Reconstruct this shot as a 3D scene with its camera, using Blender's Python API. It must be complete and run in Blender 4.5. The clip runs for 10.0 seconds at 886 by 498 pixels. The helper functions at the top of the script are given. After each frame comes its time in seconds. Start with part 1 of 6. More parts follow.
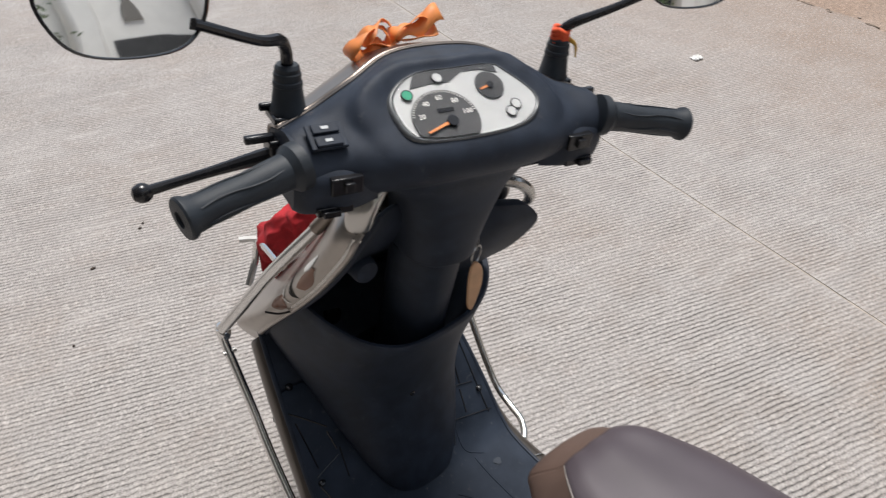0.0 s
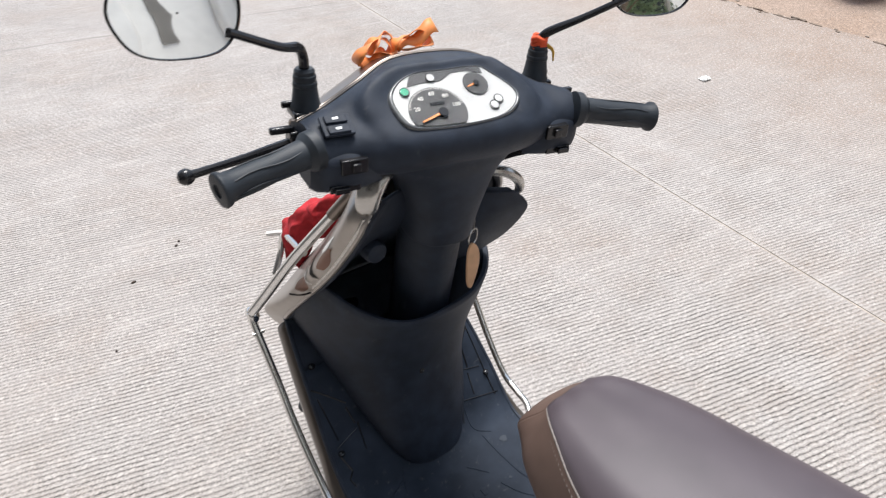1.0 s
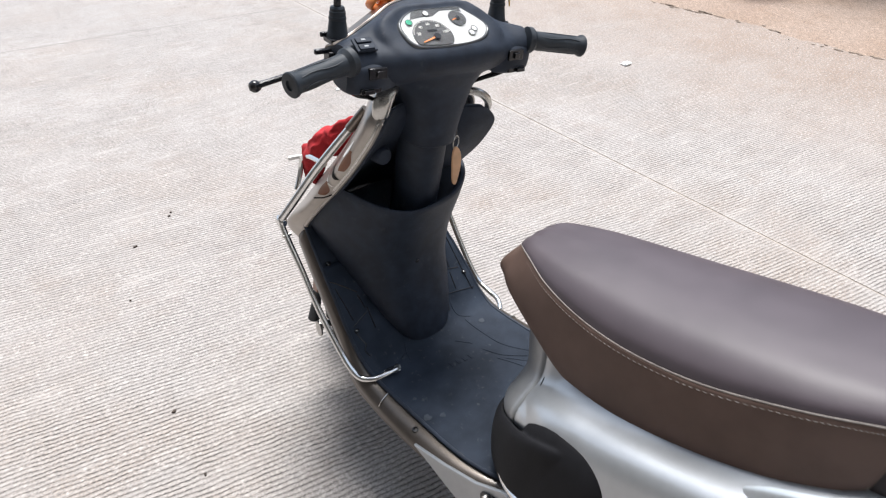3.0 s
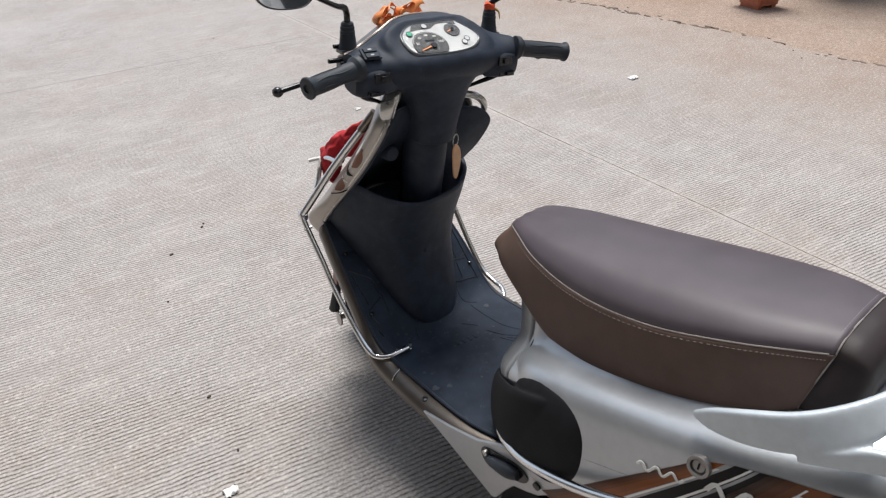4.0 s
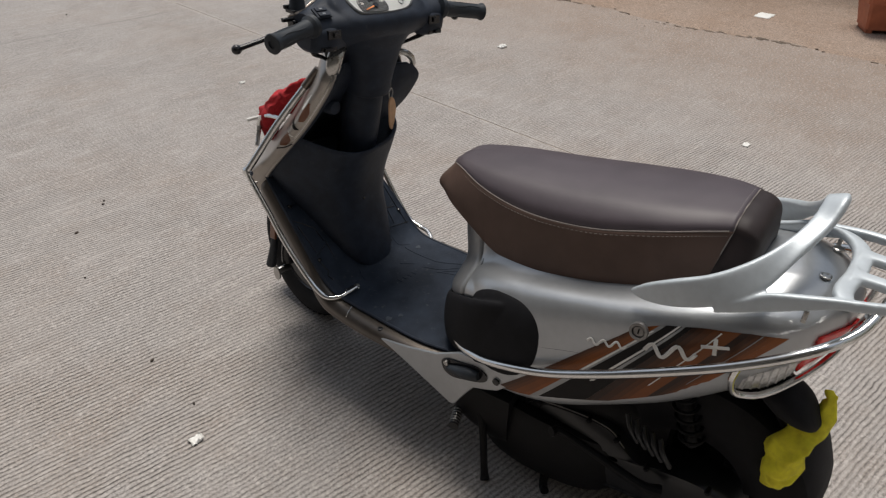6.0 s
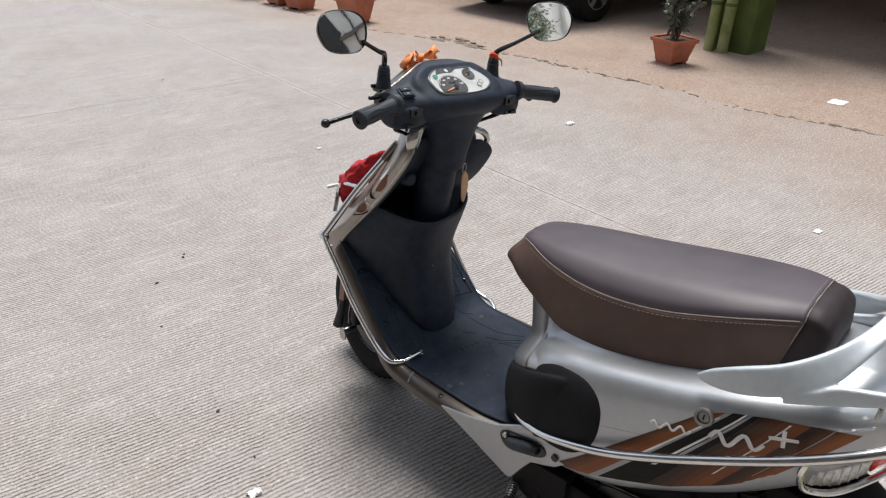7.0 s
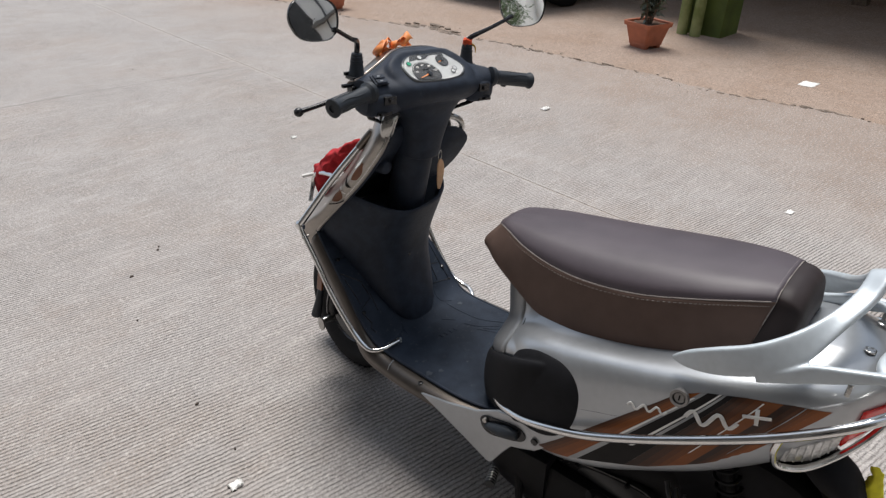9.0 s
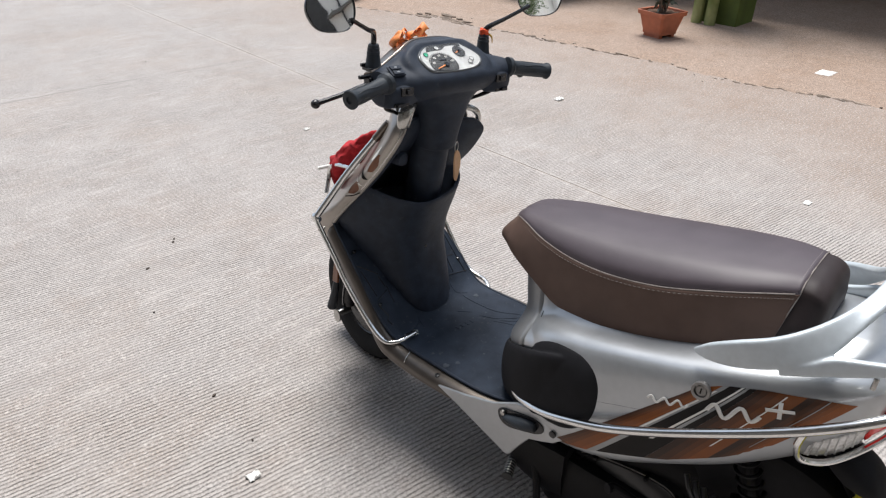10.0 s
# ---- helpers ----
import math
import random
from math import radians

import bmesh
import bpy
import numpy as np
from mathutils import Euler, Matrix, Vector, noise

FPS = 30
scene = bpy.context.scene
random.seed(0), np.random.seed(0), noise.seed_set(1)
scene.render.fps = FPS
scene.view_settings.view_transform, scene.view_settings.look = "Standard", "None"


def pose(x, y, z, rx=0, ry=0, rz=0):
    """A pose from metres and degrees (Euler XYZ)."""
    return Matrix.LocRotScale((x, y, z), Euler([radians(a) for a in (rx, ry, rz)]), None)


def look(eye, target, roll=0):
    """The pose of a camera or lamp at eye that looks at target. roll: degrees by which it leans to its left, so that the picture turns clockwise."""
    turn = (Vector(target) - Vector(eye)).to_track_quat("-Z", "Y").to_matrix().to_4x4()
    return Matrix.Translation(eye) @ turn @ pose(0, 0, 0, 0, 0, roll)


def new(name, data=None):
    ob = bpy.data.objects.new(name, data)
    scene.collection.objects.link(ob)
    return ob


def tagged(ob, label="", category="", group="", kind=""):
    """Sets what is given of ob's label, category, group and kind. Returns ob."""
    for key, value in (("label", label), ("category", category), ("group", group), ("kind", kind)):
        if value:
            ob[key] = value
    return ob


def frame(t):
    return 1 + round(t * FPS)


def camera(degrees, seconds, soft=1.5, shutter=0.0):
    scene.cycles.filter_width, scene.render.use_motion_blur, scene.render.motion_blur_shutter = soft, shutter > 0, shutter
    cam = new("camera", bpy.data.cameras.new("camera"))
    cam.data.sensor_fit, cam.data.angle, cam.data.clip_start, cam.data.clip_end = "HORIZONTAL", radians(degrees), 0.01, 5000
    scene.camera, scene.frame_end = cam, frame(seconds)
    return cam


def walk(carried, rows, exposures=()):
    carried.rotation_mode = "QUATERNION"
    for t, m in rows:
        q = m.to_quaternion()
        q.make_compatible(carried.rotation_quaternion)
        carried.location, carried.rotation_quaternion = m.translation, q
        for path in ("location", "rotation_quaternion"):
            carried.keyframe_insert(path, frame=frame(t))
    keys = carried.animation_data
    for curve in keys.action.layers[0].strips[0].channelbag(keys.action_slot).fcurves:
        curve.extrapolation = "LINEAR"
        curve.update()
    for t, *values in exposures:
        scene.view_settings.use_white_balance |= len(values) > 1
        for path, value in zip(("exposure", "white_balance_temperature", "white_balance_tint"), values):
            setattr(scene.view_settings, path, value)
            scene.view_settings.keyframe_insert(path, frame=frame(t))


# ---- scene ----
cam = camera(65.5, 10.0, 1.2, 0.5)
PATH = [
    (0, (-0.359, -0.53, 1.302), (0.552, 0.74, 0.053), 3.1),
    (0.5, (-0.363, -0.613, 1.305), (0.575, 0.682, 0.103), 0.9),
    (1, (-0.404, -0.664, 1.32), (0.471, 0.699, 0.147), 0.3),
    (1.5, (-0.492, -0.693, 1.318), (0.487, 0.579, 0.125), 4.9),
    (2, (-0.597, -0.732, 1.302), (0.428, 0.438, 0.045), 2.6),
    (2.2, (-0.626, -0.753, 1.314), (0.453, 0.404, 0.09), 4.2),
    (3.3, (-0.718, -1.004, 1.338), (0.301, 0.314, 0.232), -0.2),
    (3.5, (-0.735, -1.049, 1.345), (0.306, 0.267, 0.257), -0.1),
    (4, (-0.766, -1.093, 1.353), (0.227, 0.27, 0.277), -1.9),
    (4.5, (-0.854, -1.108, 1.354), (0.34, 0.066, 0.26), 1.0),
    (5, (-0.947, -1.106, 1.354), (0.324, -0.065, 0.215), 1.2),
    (6.3, (-1.048, -1.114, 1.377), (0.207, -0.016, 0.272), 1.5),
    (6.5, (-1.055, -1.103, 1.381), (0.182, 0.047, 0.309), 1.3),
    (7, (-1.077, -1.118, 1.401), (0.143, 0.14, 0.438), 1.6),
    (7.5, (-1.074, -1.141, 1.401), (0.195, 0.071, 0.442), 1.8),
    (8, (-1.068, -1.146, 1.405), (0.241, 0.033, 0.459), 1.5),
    (8.5, (-1.07, -1.132, 1.408), (0.203, 0.082, 0.457), 1.1),
    (9, (-1.073, -1.121, 1.402), (0.179, 0.082, 0.407), 1.5),
    (9.5, (-1.078, -1.105, 1.397), (0.132, 0.112, 0.37), 1.4),
    (10, (-1.079, -1.106, 1.4), (0.142, 0.109, 0.383), 0.9),
]
EXPOSURE = [(0, -0.08, 6500, 10), (0.4, 0.36, 6350, 10), (1, 0.36, 6350, 10), (2, 0.64, 6300, 10), (3.5, 0.29, 6350, 10), (4, 0.05, 6400, 10), (4.5, -0.05, 6450, 10), (5, -0.45, 6750, 10), (6.4, -0.55, 6750, 10), (7, 0.05, 6450, 10), (7.5, 0.23, 6400, 10), (8, -0.17, 6450, 10), (8.5, -0.30, 6500, 10), (9, -0.18, 6450, 10), (10, 0.17, 6400, 10)]
walk(cam, [(t, look(eye, target, roll)) for t, eye, target, roll in PATH], EXPOSURE)

from mathutils.bvhtree import BVHTree

# ---- world and light ----
world = bpy.data.worlds.new("world")
scene.world = world
world.use_nodes = True
wn = world.node_tree.nodes
sky = wn.new("ShaderNodeTexSky")
sky.sky_type = "NISHITA"
sky.sun_disc = False
sky.sun_elevation = radians(71.3)
sky.sun_rotation = radians(41)
sky.air_density, sky.dust_density, sky.ozone_density = 1.0, 4.0, 0.6
wn["Background"].inputs["Strength"].default_value = 0.116
cloud = wn.new("ShaderNodeMix")
cloud.data_type = "RGBA"
cloud.inputs["Factor"].default_value = 0.8
cloud.inputs["B"].default_value = (5.3, 6.1, 7.3, 1)  # even cloud over the whole sky
world.node_tree.links.new(sky.outputs["Color"], cloud.inputs["A"])
world.node_tree.links.new(cloud.outputs["Result"], wn["Background"].inputs["Color"])
sun = new("sun", bpy.data.lights.new("sun", "SUN"))
sun.data.energy, sun.data.angle, sun.data.color = 4.1, radians(24), (1.0, 0.965, 0.92)
sun.matrix_world = look((2.0, 2.3, 9), (0, 0, 0))


# ---- materials ----
def mat(name, base, rough=0.5, metal=0.0, scale=30.0, vary=0.12, bump=0.0, bump_scale=200.0, coat=0.0, alt=None, rvary=0.1, dust=0.0, **more):
    """A surface with variation at two scales, roughness wear and fine relief."""
    m = bpy.data.materials.new(name)
    m.use_nodes = True
    n, l = m.node_tree.nodes, m.node_tree.links
    b = n["Principled BSDF"]
    b.inputs["Metallic"].default_value = metal
    b.inputs["Coat Weight"].default_value = coat
    b.inputs["Coat Roughness"].default_value = 0.08
    for key, value in more.items():
        b.inputs[key.replace("_", " ")].default_value = value
    co = n.new("ShaderNodeTexCoord")
    big, small = n.new("ShaderNodeTexNoise"), n.new("ShaderNodeTexNoise")
    big.inputs["Scale"].default_value, small.inputs["Scale"].default_value = scale * 0.25, scale
    big.inputs["Detail"].default_value = small.inputs["Detail"].default_value = 4
    for t in (big, small):
        l.new(co.outputs["Object"], t.inputs["Vector"])
    mix = n.new("ShaderNodeMix")
    mix.data_type = "RGBA"
    add = n.new("ShaderNodeMath")
    add.operation = "MULTIPLY_ADD"
    add.inputs[1].default_value, add.inputs[2].default_value = 0.5, 0.0
    l.new(small.outputs["Fac"], add.inputs[0])
    l.new(add.outputs[0], (add2 := n.new("ShaderNodeMath")).inputs[0])
    l.new(big.outputs["Fac"], (half := n.new("ShaderNodeMath")).inputs[0])
    half.operation, half.inputs[1].default_value = "MULTIPLY", 0.5
    l.new(half.outputs[0], add2.inputs[1])
    ramp = n.new("ShaderNodeMapRange")
    ramp.inputs["From Min"].default_value, ramp.inputs["From Max"].default_value = 0.35, 0.65
    l.new(add2.outputs[0], ramp.inputs["Value"])
    l.new(ramp.outputs[0], mix.inputs["Factor"])
    c1 = [c * (1 - vary) for c in base]
    c2 = list(alt) if alt else [min(1, c * (1 + vary)) for c in base]
    mix.inputs["A"].default_value, mix.inputs["B"].default_value = (*c1, 1), (*c2, 1)
    shade = mix.outputs["Result"]
    if dust:
        spots, pick, over = n.new("ShaderNodeTexNoise"), n.new("ShaderNodeMapRange"), n.new("ShaderNodeMix")
        spots.inputs["Scale"].default_value, spots.inputs["Detail"].default_value, spots.inputs["Roughness"].default_value = 55.0, 6, 0.75
        l.new(co.outputs["Object"], spots.inputs["Vector"])
        pick.inputs["From Min"].default_value, pick.inputs["From Max"].default_value, pick.inputs["To Max"].default_value = 0.60, 0.78, dust
        l.new(spots.outputs["Fac"], pick.inputs["Value"])
        over.data_type = "RGBA"
        over.inputs["B"].default_value = (0.30, 0.28, 0.26, 1)
        l.new(pick.outputs[0], over.inputs["Factor"])
        l.new(shade, over.inputs["A"])
        shade = over.outputs["Result"]
    l.new(shade, b.inputs["Base Color"])
    rr = n.new("ShaderNodeMapRange")
    rr.inputs["To Min"].default_value, rr.inputs["To Max"].default_value = max(0.02, rough - rvary), min(1, rough + rvary)
    l.new(big.outputs["Fac"], rr.inputs["Value"])
    l.new(rr.outputs[0], b.inputs["Roughness"])
    if bump:
        fine = n.new("ShaderNodeTexNoise")
        fine.inputs["Scale"].default_value, fine.inputs["Detail"].default_value = bump_scale, 3
        l.new(co.outputs["Object"], fine.inputs["Vector"])
        bp = n.new("ShaderNodeBump")
        bp.inputs["Strength"].default_value, bp.inputs["Distance"].default_value = bump, 0.001
        l.new(fine.outputs["Fac"], bp.inputs["Height"])
        l.new(bp.outputs["Normal"], b.inputs["Normal"])
    return m


SILVER = mat("silver_paint", (0.425, 0.44, 0.456), 0.33, 0.6, 60, 0.04, coat=0.45, rvary=0.04)
DARKSILVER = mat("dark_silver_paint", (0.215, 0.182, 0.155), 0.30, 0.85, 60, 0.05, coat=0.4, rvary=0.04)
RAIL = mat("cast_silver", (0.58, 0.63, 0.665), 0.48, 0.3, 80, 0.05, bump=0.05, bump_scale=900, coat=0.1)
BLACK = mat("black_plastic", (0.0250, 0.0325, 0.0485), 0.56, 0, 40, 0.25, bump=0.25, bump_scale=1500, dust=0.16, Specular_IOR_Level=0.25)
PANEL = mat("dull_black_panel", (0.010, 0.010, 0.012), 0.7, 0, 40, 0.25, bump=0.25, bump_scale=1500, Specular_IOR_Level=0.2)
GLOSSBLACK = mat("gloss_black", (0.012, 0.012, 0.014), 0.22, 0, 40, 0.2)
RUBBER = mat("grip_rubber", (0.017, 0.023, 0.031), 0.55, 0, 60, 0.2, bump=0.3, bump_scale=1200)
MATRUB = mat("mat_rubber", (0.0240, 0.0325, 0.0490), 0.62, 0, 18, 0.3, bump=0.4, bump_scale=900, alt=(0.036, 0.047, 0.068), dust=0.35, Specular_IOR_Level=0.14)
TYRE = mat("tyre_rubber", (0.010, 0.010, 0.011), 0.75, 0, 60, 0.3, bump=0.4, bump_scale=500, Specular_IOR_Level=0.25)
LEATHER = mat("seat_vinyl", (0.076, 0.0605, 0.070), 0.48, 0, 20, 0.10, bump=0.16, bump_scale=900, rvary=0.07, Specular_IOR_Level=0.5)
LEATHERSIDE = mat("seat_vinyl_side", (0.128, 0.084, 0.068), 0.6, 0, 20, 0.14, bump=0.3, bump_scale=900, Specular_IOR_Level=0.22)
THREAD = mat("thread", (0.27, 0.24, 0.22), 0.8, 0, 200, 0.2)
POLISHED = mat("polished_steel_tube", (0.74, 0.735, 0.72), 0.14, 1.0, 40, 0.06, rvary=0.08)
BRIGHT = mat("bright_silver_trim", (0.52, 0.51, 0.485), 0.24, 0.9, 40, 0.05, rvary=0.06)
STEEL = mat("steel_fittings", (0.45, 0.44, 0.42), 0.3, 1.0, 60, 0.15)
ENGINE = mat("engine_black", (0.006, 0.006, 0.007), 0.55, 0.0, 30, 0.4, bump=0.3, bump_scale=300, Specular_IOR_Level=0.2)
ALLOY = mat("engine_alloy", (0.28, 0.27, 0.26), 0.45, 0.8, 50, 0.25)
ORANGE = mat("decal_orange", (0.24, 0.075, 0.016), 0.35, 0.1, 25, 0.2, coat=0.3, alt=(0.14, 0.042, 0.012))
GLOW = [mat("decal_glow", tuple(a * (1 - k) + b * k for a, b in zip((0.012, 0.007, 0.005), (0.26, 0.075, 0.012))), 0.4, 0.0, 25, 0.12, coat=0.1, Specular_IOR_Level=0.3) for k in (0.08, 0.2, 0.35, 0.55, 0.8, 1.0)]
DECALBLACK = mat("decal_black", (0.009, 0.0075, 0.0075), 0.5, 0, 40, 0.2, Specular_IOR_Level=0.2)
DECALGREY = mat("decal_grey", (0.30, 0.31, 0.32), 0.35, 0.4, 40, 0.1, coat=0.3)
WHITE = mat("white_print", (0.80, 0.79, 0.76), 0.4, 0, 60, 0.04)
DUSTMARK = mat("dust_mark", (0.046, 0.054, 0.068), 0.9, 0, 90, 0.4)
# darker and browner than the apron's silver
SKIRT = mat("dark_skirt_grey", (0.095, 0.080, 0.068), 0.36, 0.55, 60, 0.08, coat=0.25, rvary=0.05)
BEZEL = mat("clear_bezel", (0.10, 0.105, 0.11), 0.25, 0, 60, 0.2, coat=0.4)
# darker, duller copy of the seat vinyl, keeps highlights off the rear roll
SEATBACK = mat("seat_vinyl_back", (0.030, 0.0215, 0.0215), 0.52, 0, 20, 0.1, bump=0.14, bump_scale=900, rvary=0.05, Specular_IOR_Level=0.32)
REDLENS = mat("red_lens", (0.86, 0.022, 0.020), 0.15, 0, 60, 0.1, coat=0.6)
CASING = mat("casing_black", (0.015, 0.016, 0.018), 0.34, 0.0, 30, 0.3, bump=0.1, bump_scale=300)
NECKGREY = mat("neck_front_grey", (0.285, 0.29, 0.295), 0.40, 0.4, 60, 0.06, coat=0.2)
CLEAR = mat("clear_lens", (0.78, 0.78, 0.76), 0.14, 0.2, 120, 0.3, coat=0.6)
DIALDARK = mat("dial_dark", (0.020, 0.022, 0.025), 0.5, 0, 60, 0.1)
DIALWHITE = mat("dial_white", (0.44, 0.45, 0.45), 0.45, 0, 60, 0.04)
NEEDLE = mat("needle_orange", (0.75, 0.25, 0.06), 0.5, 0, 60, 0.05)
GREEN = mat("lamp_green", (0.02, 0.30, 0.17), 0.3, 0, 60, 0.05)
REDCLOTH = mat("red_cloth", (0.42, 0.018, 0.025), 0.9, 0, 90, 0.25, bump=0.8, bump_scale=700)
YELLOW = mat("yellow_cloth", (0.88, 0.76, 0.045), 0.95, 0, 60, 0.2, bump=0.8, bump_scale=600)
RIBBON = mat("orange_ribbon", (1.0, 0.31, 0.085), 0.5, 0, 60, 0.14, Transmission_Weight=0.15)
REDTHREAD = mat("red_thread", (0.85, 0.10, 0.03), 0.7, 0, 90, 0.3)
YELLOWTHREAD = mat("yellow_thread", (0.75, 0.42, 0.06), 0.7, 0, 90, 0.2)
TAN = mat("tan_leather", (0.74, 0.45, 0.26), 0.55, 0, 60, 0.1)
APRONPAINT = mat("apron_silver", (0.42, 0.385, 0.35), 0.38, 0.6, 60, 0.05, coat=0.25, rvary=0.04)
TERRA = mat("terracotta_plastic", (0.42, 0.13, 0.065), 0.55, 0, 12, 0.2, bump=0.2, bump_scale=300)
SOIL = mat("soil", (0.10, 0.055, 0.035), 0.95, 0, 30, 0.4, bump=1.0, bump_scale=150)
LEAF = mat("leaf", (0.085, 0.110, 0.072), 0.42, 0, 20, 0.4, alt=(0.17, 0.19, 0.14))
BARK = mat("bark", (0.14, 0.10, 0.07), 0.9, 0, 40, 0.3, bump=0.6, bump_scale=200)
GREENPAINT = mat("green_wall_paint", (0.085, 0.12, 0.022), 0.7, 0, 5, 0.3, bump=0.3, bump_scale=120)
GREENPIPE = mat("green_pipe_paint", (0.20, 0.25, 0.06), 0.6, 0, 9, 0.3, bump=0.2, bump_scale=120, alt=(0.30, 0.32, 0.14))
GREYWALL = mat("grey_wall_paint", (0.20, 0.19, 0.175), 0.85, 0, 2.5, 0.12, bump=0.3, bump_scale=60)
PLASTER = mat("white_plaster", (0.82, 0.81, 0.78), 0.85, 0, 2.5, 0.06, bump=0.3, bump_scale=60)
CEIL = mat("ceiling_plaster", (0.5, 0.48, 0.44), 0.9, 0, 3, 0.1)
CARPAINT = mat("car_paint", (0.035, 0.045, 0.055), 0.25, 0.4, 30, 0.1, coat=0.8)
PAPER = mat("paper", (0.80, 0.79, 0.76), 0.8, 0, 60, 0.06)
DEBRIS = mat("debris", (0.06, 0.045, 0.035), 0.9, 0, 60, 0.3)
EDGEDIRT = mat("edge_dirt", (0.15, 0.115, 0.09), 0.95, 0, 14, 0.4, bump=0.8, bump_scale=120, alt=(0.27, 0.21, 0.165))
STONE = mat("rubble", (0.36, 0.30, 0.25), 0.9, 0, 20, 0.3, bump=0.6, bump_scale=90)
# dark grey of wall sheets that stand in for shade, and of a downpipe
DARKGREY = mat("dark_grey", (0.045, 0.046, 0.048), 0.6, 0, 6, 0.2, bump=0.2, bump_scale=60)
TREELEAF = mat("tree_leaf", (0.11, 0.18, 0.075), 0.45, 0, 20, 0.4, alt=(0.20, 0.29, 0.15))
MIRROR = mat("mirror_glass", (0.94, 0.95, 0.945), 0.03, 1.0, 20, 0.01, rvary=0.01)


def glass(name):
    m = bpy.data.materials.new(name)
    m.use_nodes = True
    b = m.node_tree.nodes["Principled BSDF"]
    b.inputs["Transmission Weight"].default_value = 1
    b.inputs["Roughness"].default_value = 0.04
    b.inputs["IOR"].default_value = 1.18
    return m


JOINTDIRT = mat("joint_dirt", (0.36, 0.31, 0.26), 0.9, 0, 20, 0.4)
GLASS = glass("instrument_glass")


WORN = ((0.40, 0.300, 0.238), (0.445, 0.347, 0.283), (0.325, 0.212, 0.143))


def concrete(name, base, alt, stain, groove):
    """Cast concrete with patches, grit, brown stains and, where it is grooved, broken brush grooves across the lane."""
    m = bpy.data.materials.new(name)
    m.use_nodes = True
    n, l = m.node_tree.nodes, m.node_tree.links
    b = n["Principled BSDF"]
    co = n.new("ShaderNodeTexCoord")

    def tex(scale, detail=5, rough=0.6):
        t = n.new("ShaderNodeTexNoise")
        t.inputs["Scale"].default_value, t.inputs["Detail"].default_value, t.inputs["Roughness"].default_value = scale, detail, rough
        l.new(co.outputs["Object"], t.inputs["Vector"])
        return t.outputs["Fac"]

    def span(v, a, c, lo=0.0, hi=1.0):
        r = n.new("ShaderNodeMapRange")
        for key, value in (("From Min", a), ("From Max", c), ("To Min", lo), ("To Max", hi)):
            r.inputs[key].default_value = value
        l.new(v, r.inputs["Value"])
        return r.outputs[0]

    def blend(f, a, c, mode="MIX"):
        x = n.new("ShaderNodeMix")
        x.data_type, x.blend_type = "RGBA", mode
        for key, v in (("Factor", f), ("A", a), ("B", c)):
            if isinstance(v, tuple):
                x.inputs[key].default_value = (*v, 1)
            elif isinstance(v, float):
                x.inputs[key].default_value = v
            else:
                l.new(v, x.inputs[key])
        return x.outputs["Result"]

    def op(kind, a, c):
        x = n.new("ShaderNodeMath")
        x.operation = kind
        for i, v in enumerate((a, c)):
            if isinstance(v, float):
                x.inputs[i].default_value = v
            else:
                l.new(v, x.inputs[i])
        return x.outputs[0]

    patch, spot = span(tex(0.7, 3), 0.3, 0.7), span(tex(1.1, 5, 0.7), 0.47, 0.66, 0, 0.75)
    colour = blend(spot, blend(patch, base, alt), stain)
    fresh = None
    if groove:
        # the brushed lane wears away into the plain concrete of the yard
        place = n.new("ShaderNodeSeparateXYZ")
        l.new(co.outputs["Object"], place.inputs[0])
        worn = span(op("ADD", place.outputs["X"], op("MULTIPLY", tex(1.3, 5, 0.65), 1.6)), 2.7, 4.2)
        fresh = op("SUBTRACT", 1.0, worn)
        colour = blend(worn, colour, blend(spot, blend(patch, WORN[0], WORN[1]), WORN[2]))
    mottle = span(tex(2.8, 6, 0.75), 0.48, 0.64, 0.0, 0.55)
    if groove:
        mottle = op("MULTIPLY", worn, mottle)
    colour = blend(mottle, colour, WORN[2])
    colour = blend(span(tex(7, 6, 0.75), 0.50, 0.66, 0.0, 0.30), colour, tuple(c * 0.72 for c in WORN[2]))
    grit = tex(170, 3, 0.7)
    colour = blend(span(grit, 0.42, 0.60, 0.0, 0.85), colour, tuple(c * 0.47 for c in base))
    colour = blend(span(tex(24, 6, 0.75), 0.45, 0.62, 0.0, 0.16), colour, tuple(c * 0.7 for c in base))
    speck = tex(330, 2, 0.6)
    colour = blend(span(speck, 0.54, 0.62, 0.0, 0.8), colour, tuple(c * 0.36 for c in base))
    colour = blend(span(tex(75, 4, 0.75), 0.52, 0.66, 0.0, 0.7), colour, tuple(min(1, c * 1.5) for c in base))
    height = op("MULTIPLY", grit, 0.25)
    if groove:
        turn = n.new("ShaderNodeMapping")
        turn.inputs["Rotation"].default_value = (0, 0, radians(groove))
        l.new(co.outputs["Object"], turn.inputs["Vector"])
        wave = n.new("ShaderNodeTexWave")
        wave.wave_type, wave.bands_direction, wave.wave_profile = "BANDS", "Y", "SIN"
        for key, value in (("Scale", 23.0), ("Distortion", 0.35), ("Detail", 3), ("Detail Scale", 2.2), ("Detail Roughness", 0.6)):
            wave.inputs[key].default_value = value
        jitter = n.new("ShaderNodeTexNoise")
        jitter.inputs["Scale"].default_value, jitter.inputs["Detail"].default_value = 22.0, 5
        l.new(turn.outputs["Vector"], jitter.inputs["Vector"])
        shift = n.new("ShaderNodeVectorMath")
        shift.operation = "MULTIPLY_ADD"
        shift.inputs[1].default_value = (0.0, 0.0125, 0.0)
        l.new(jitter.outputs["Color"], shift.inputs[0])
        l.new(turn.outputs["Vector"], shift.inputs[2])
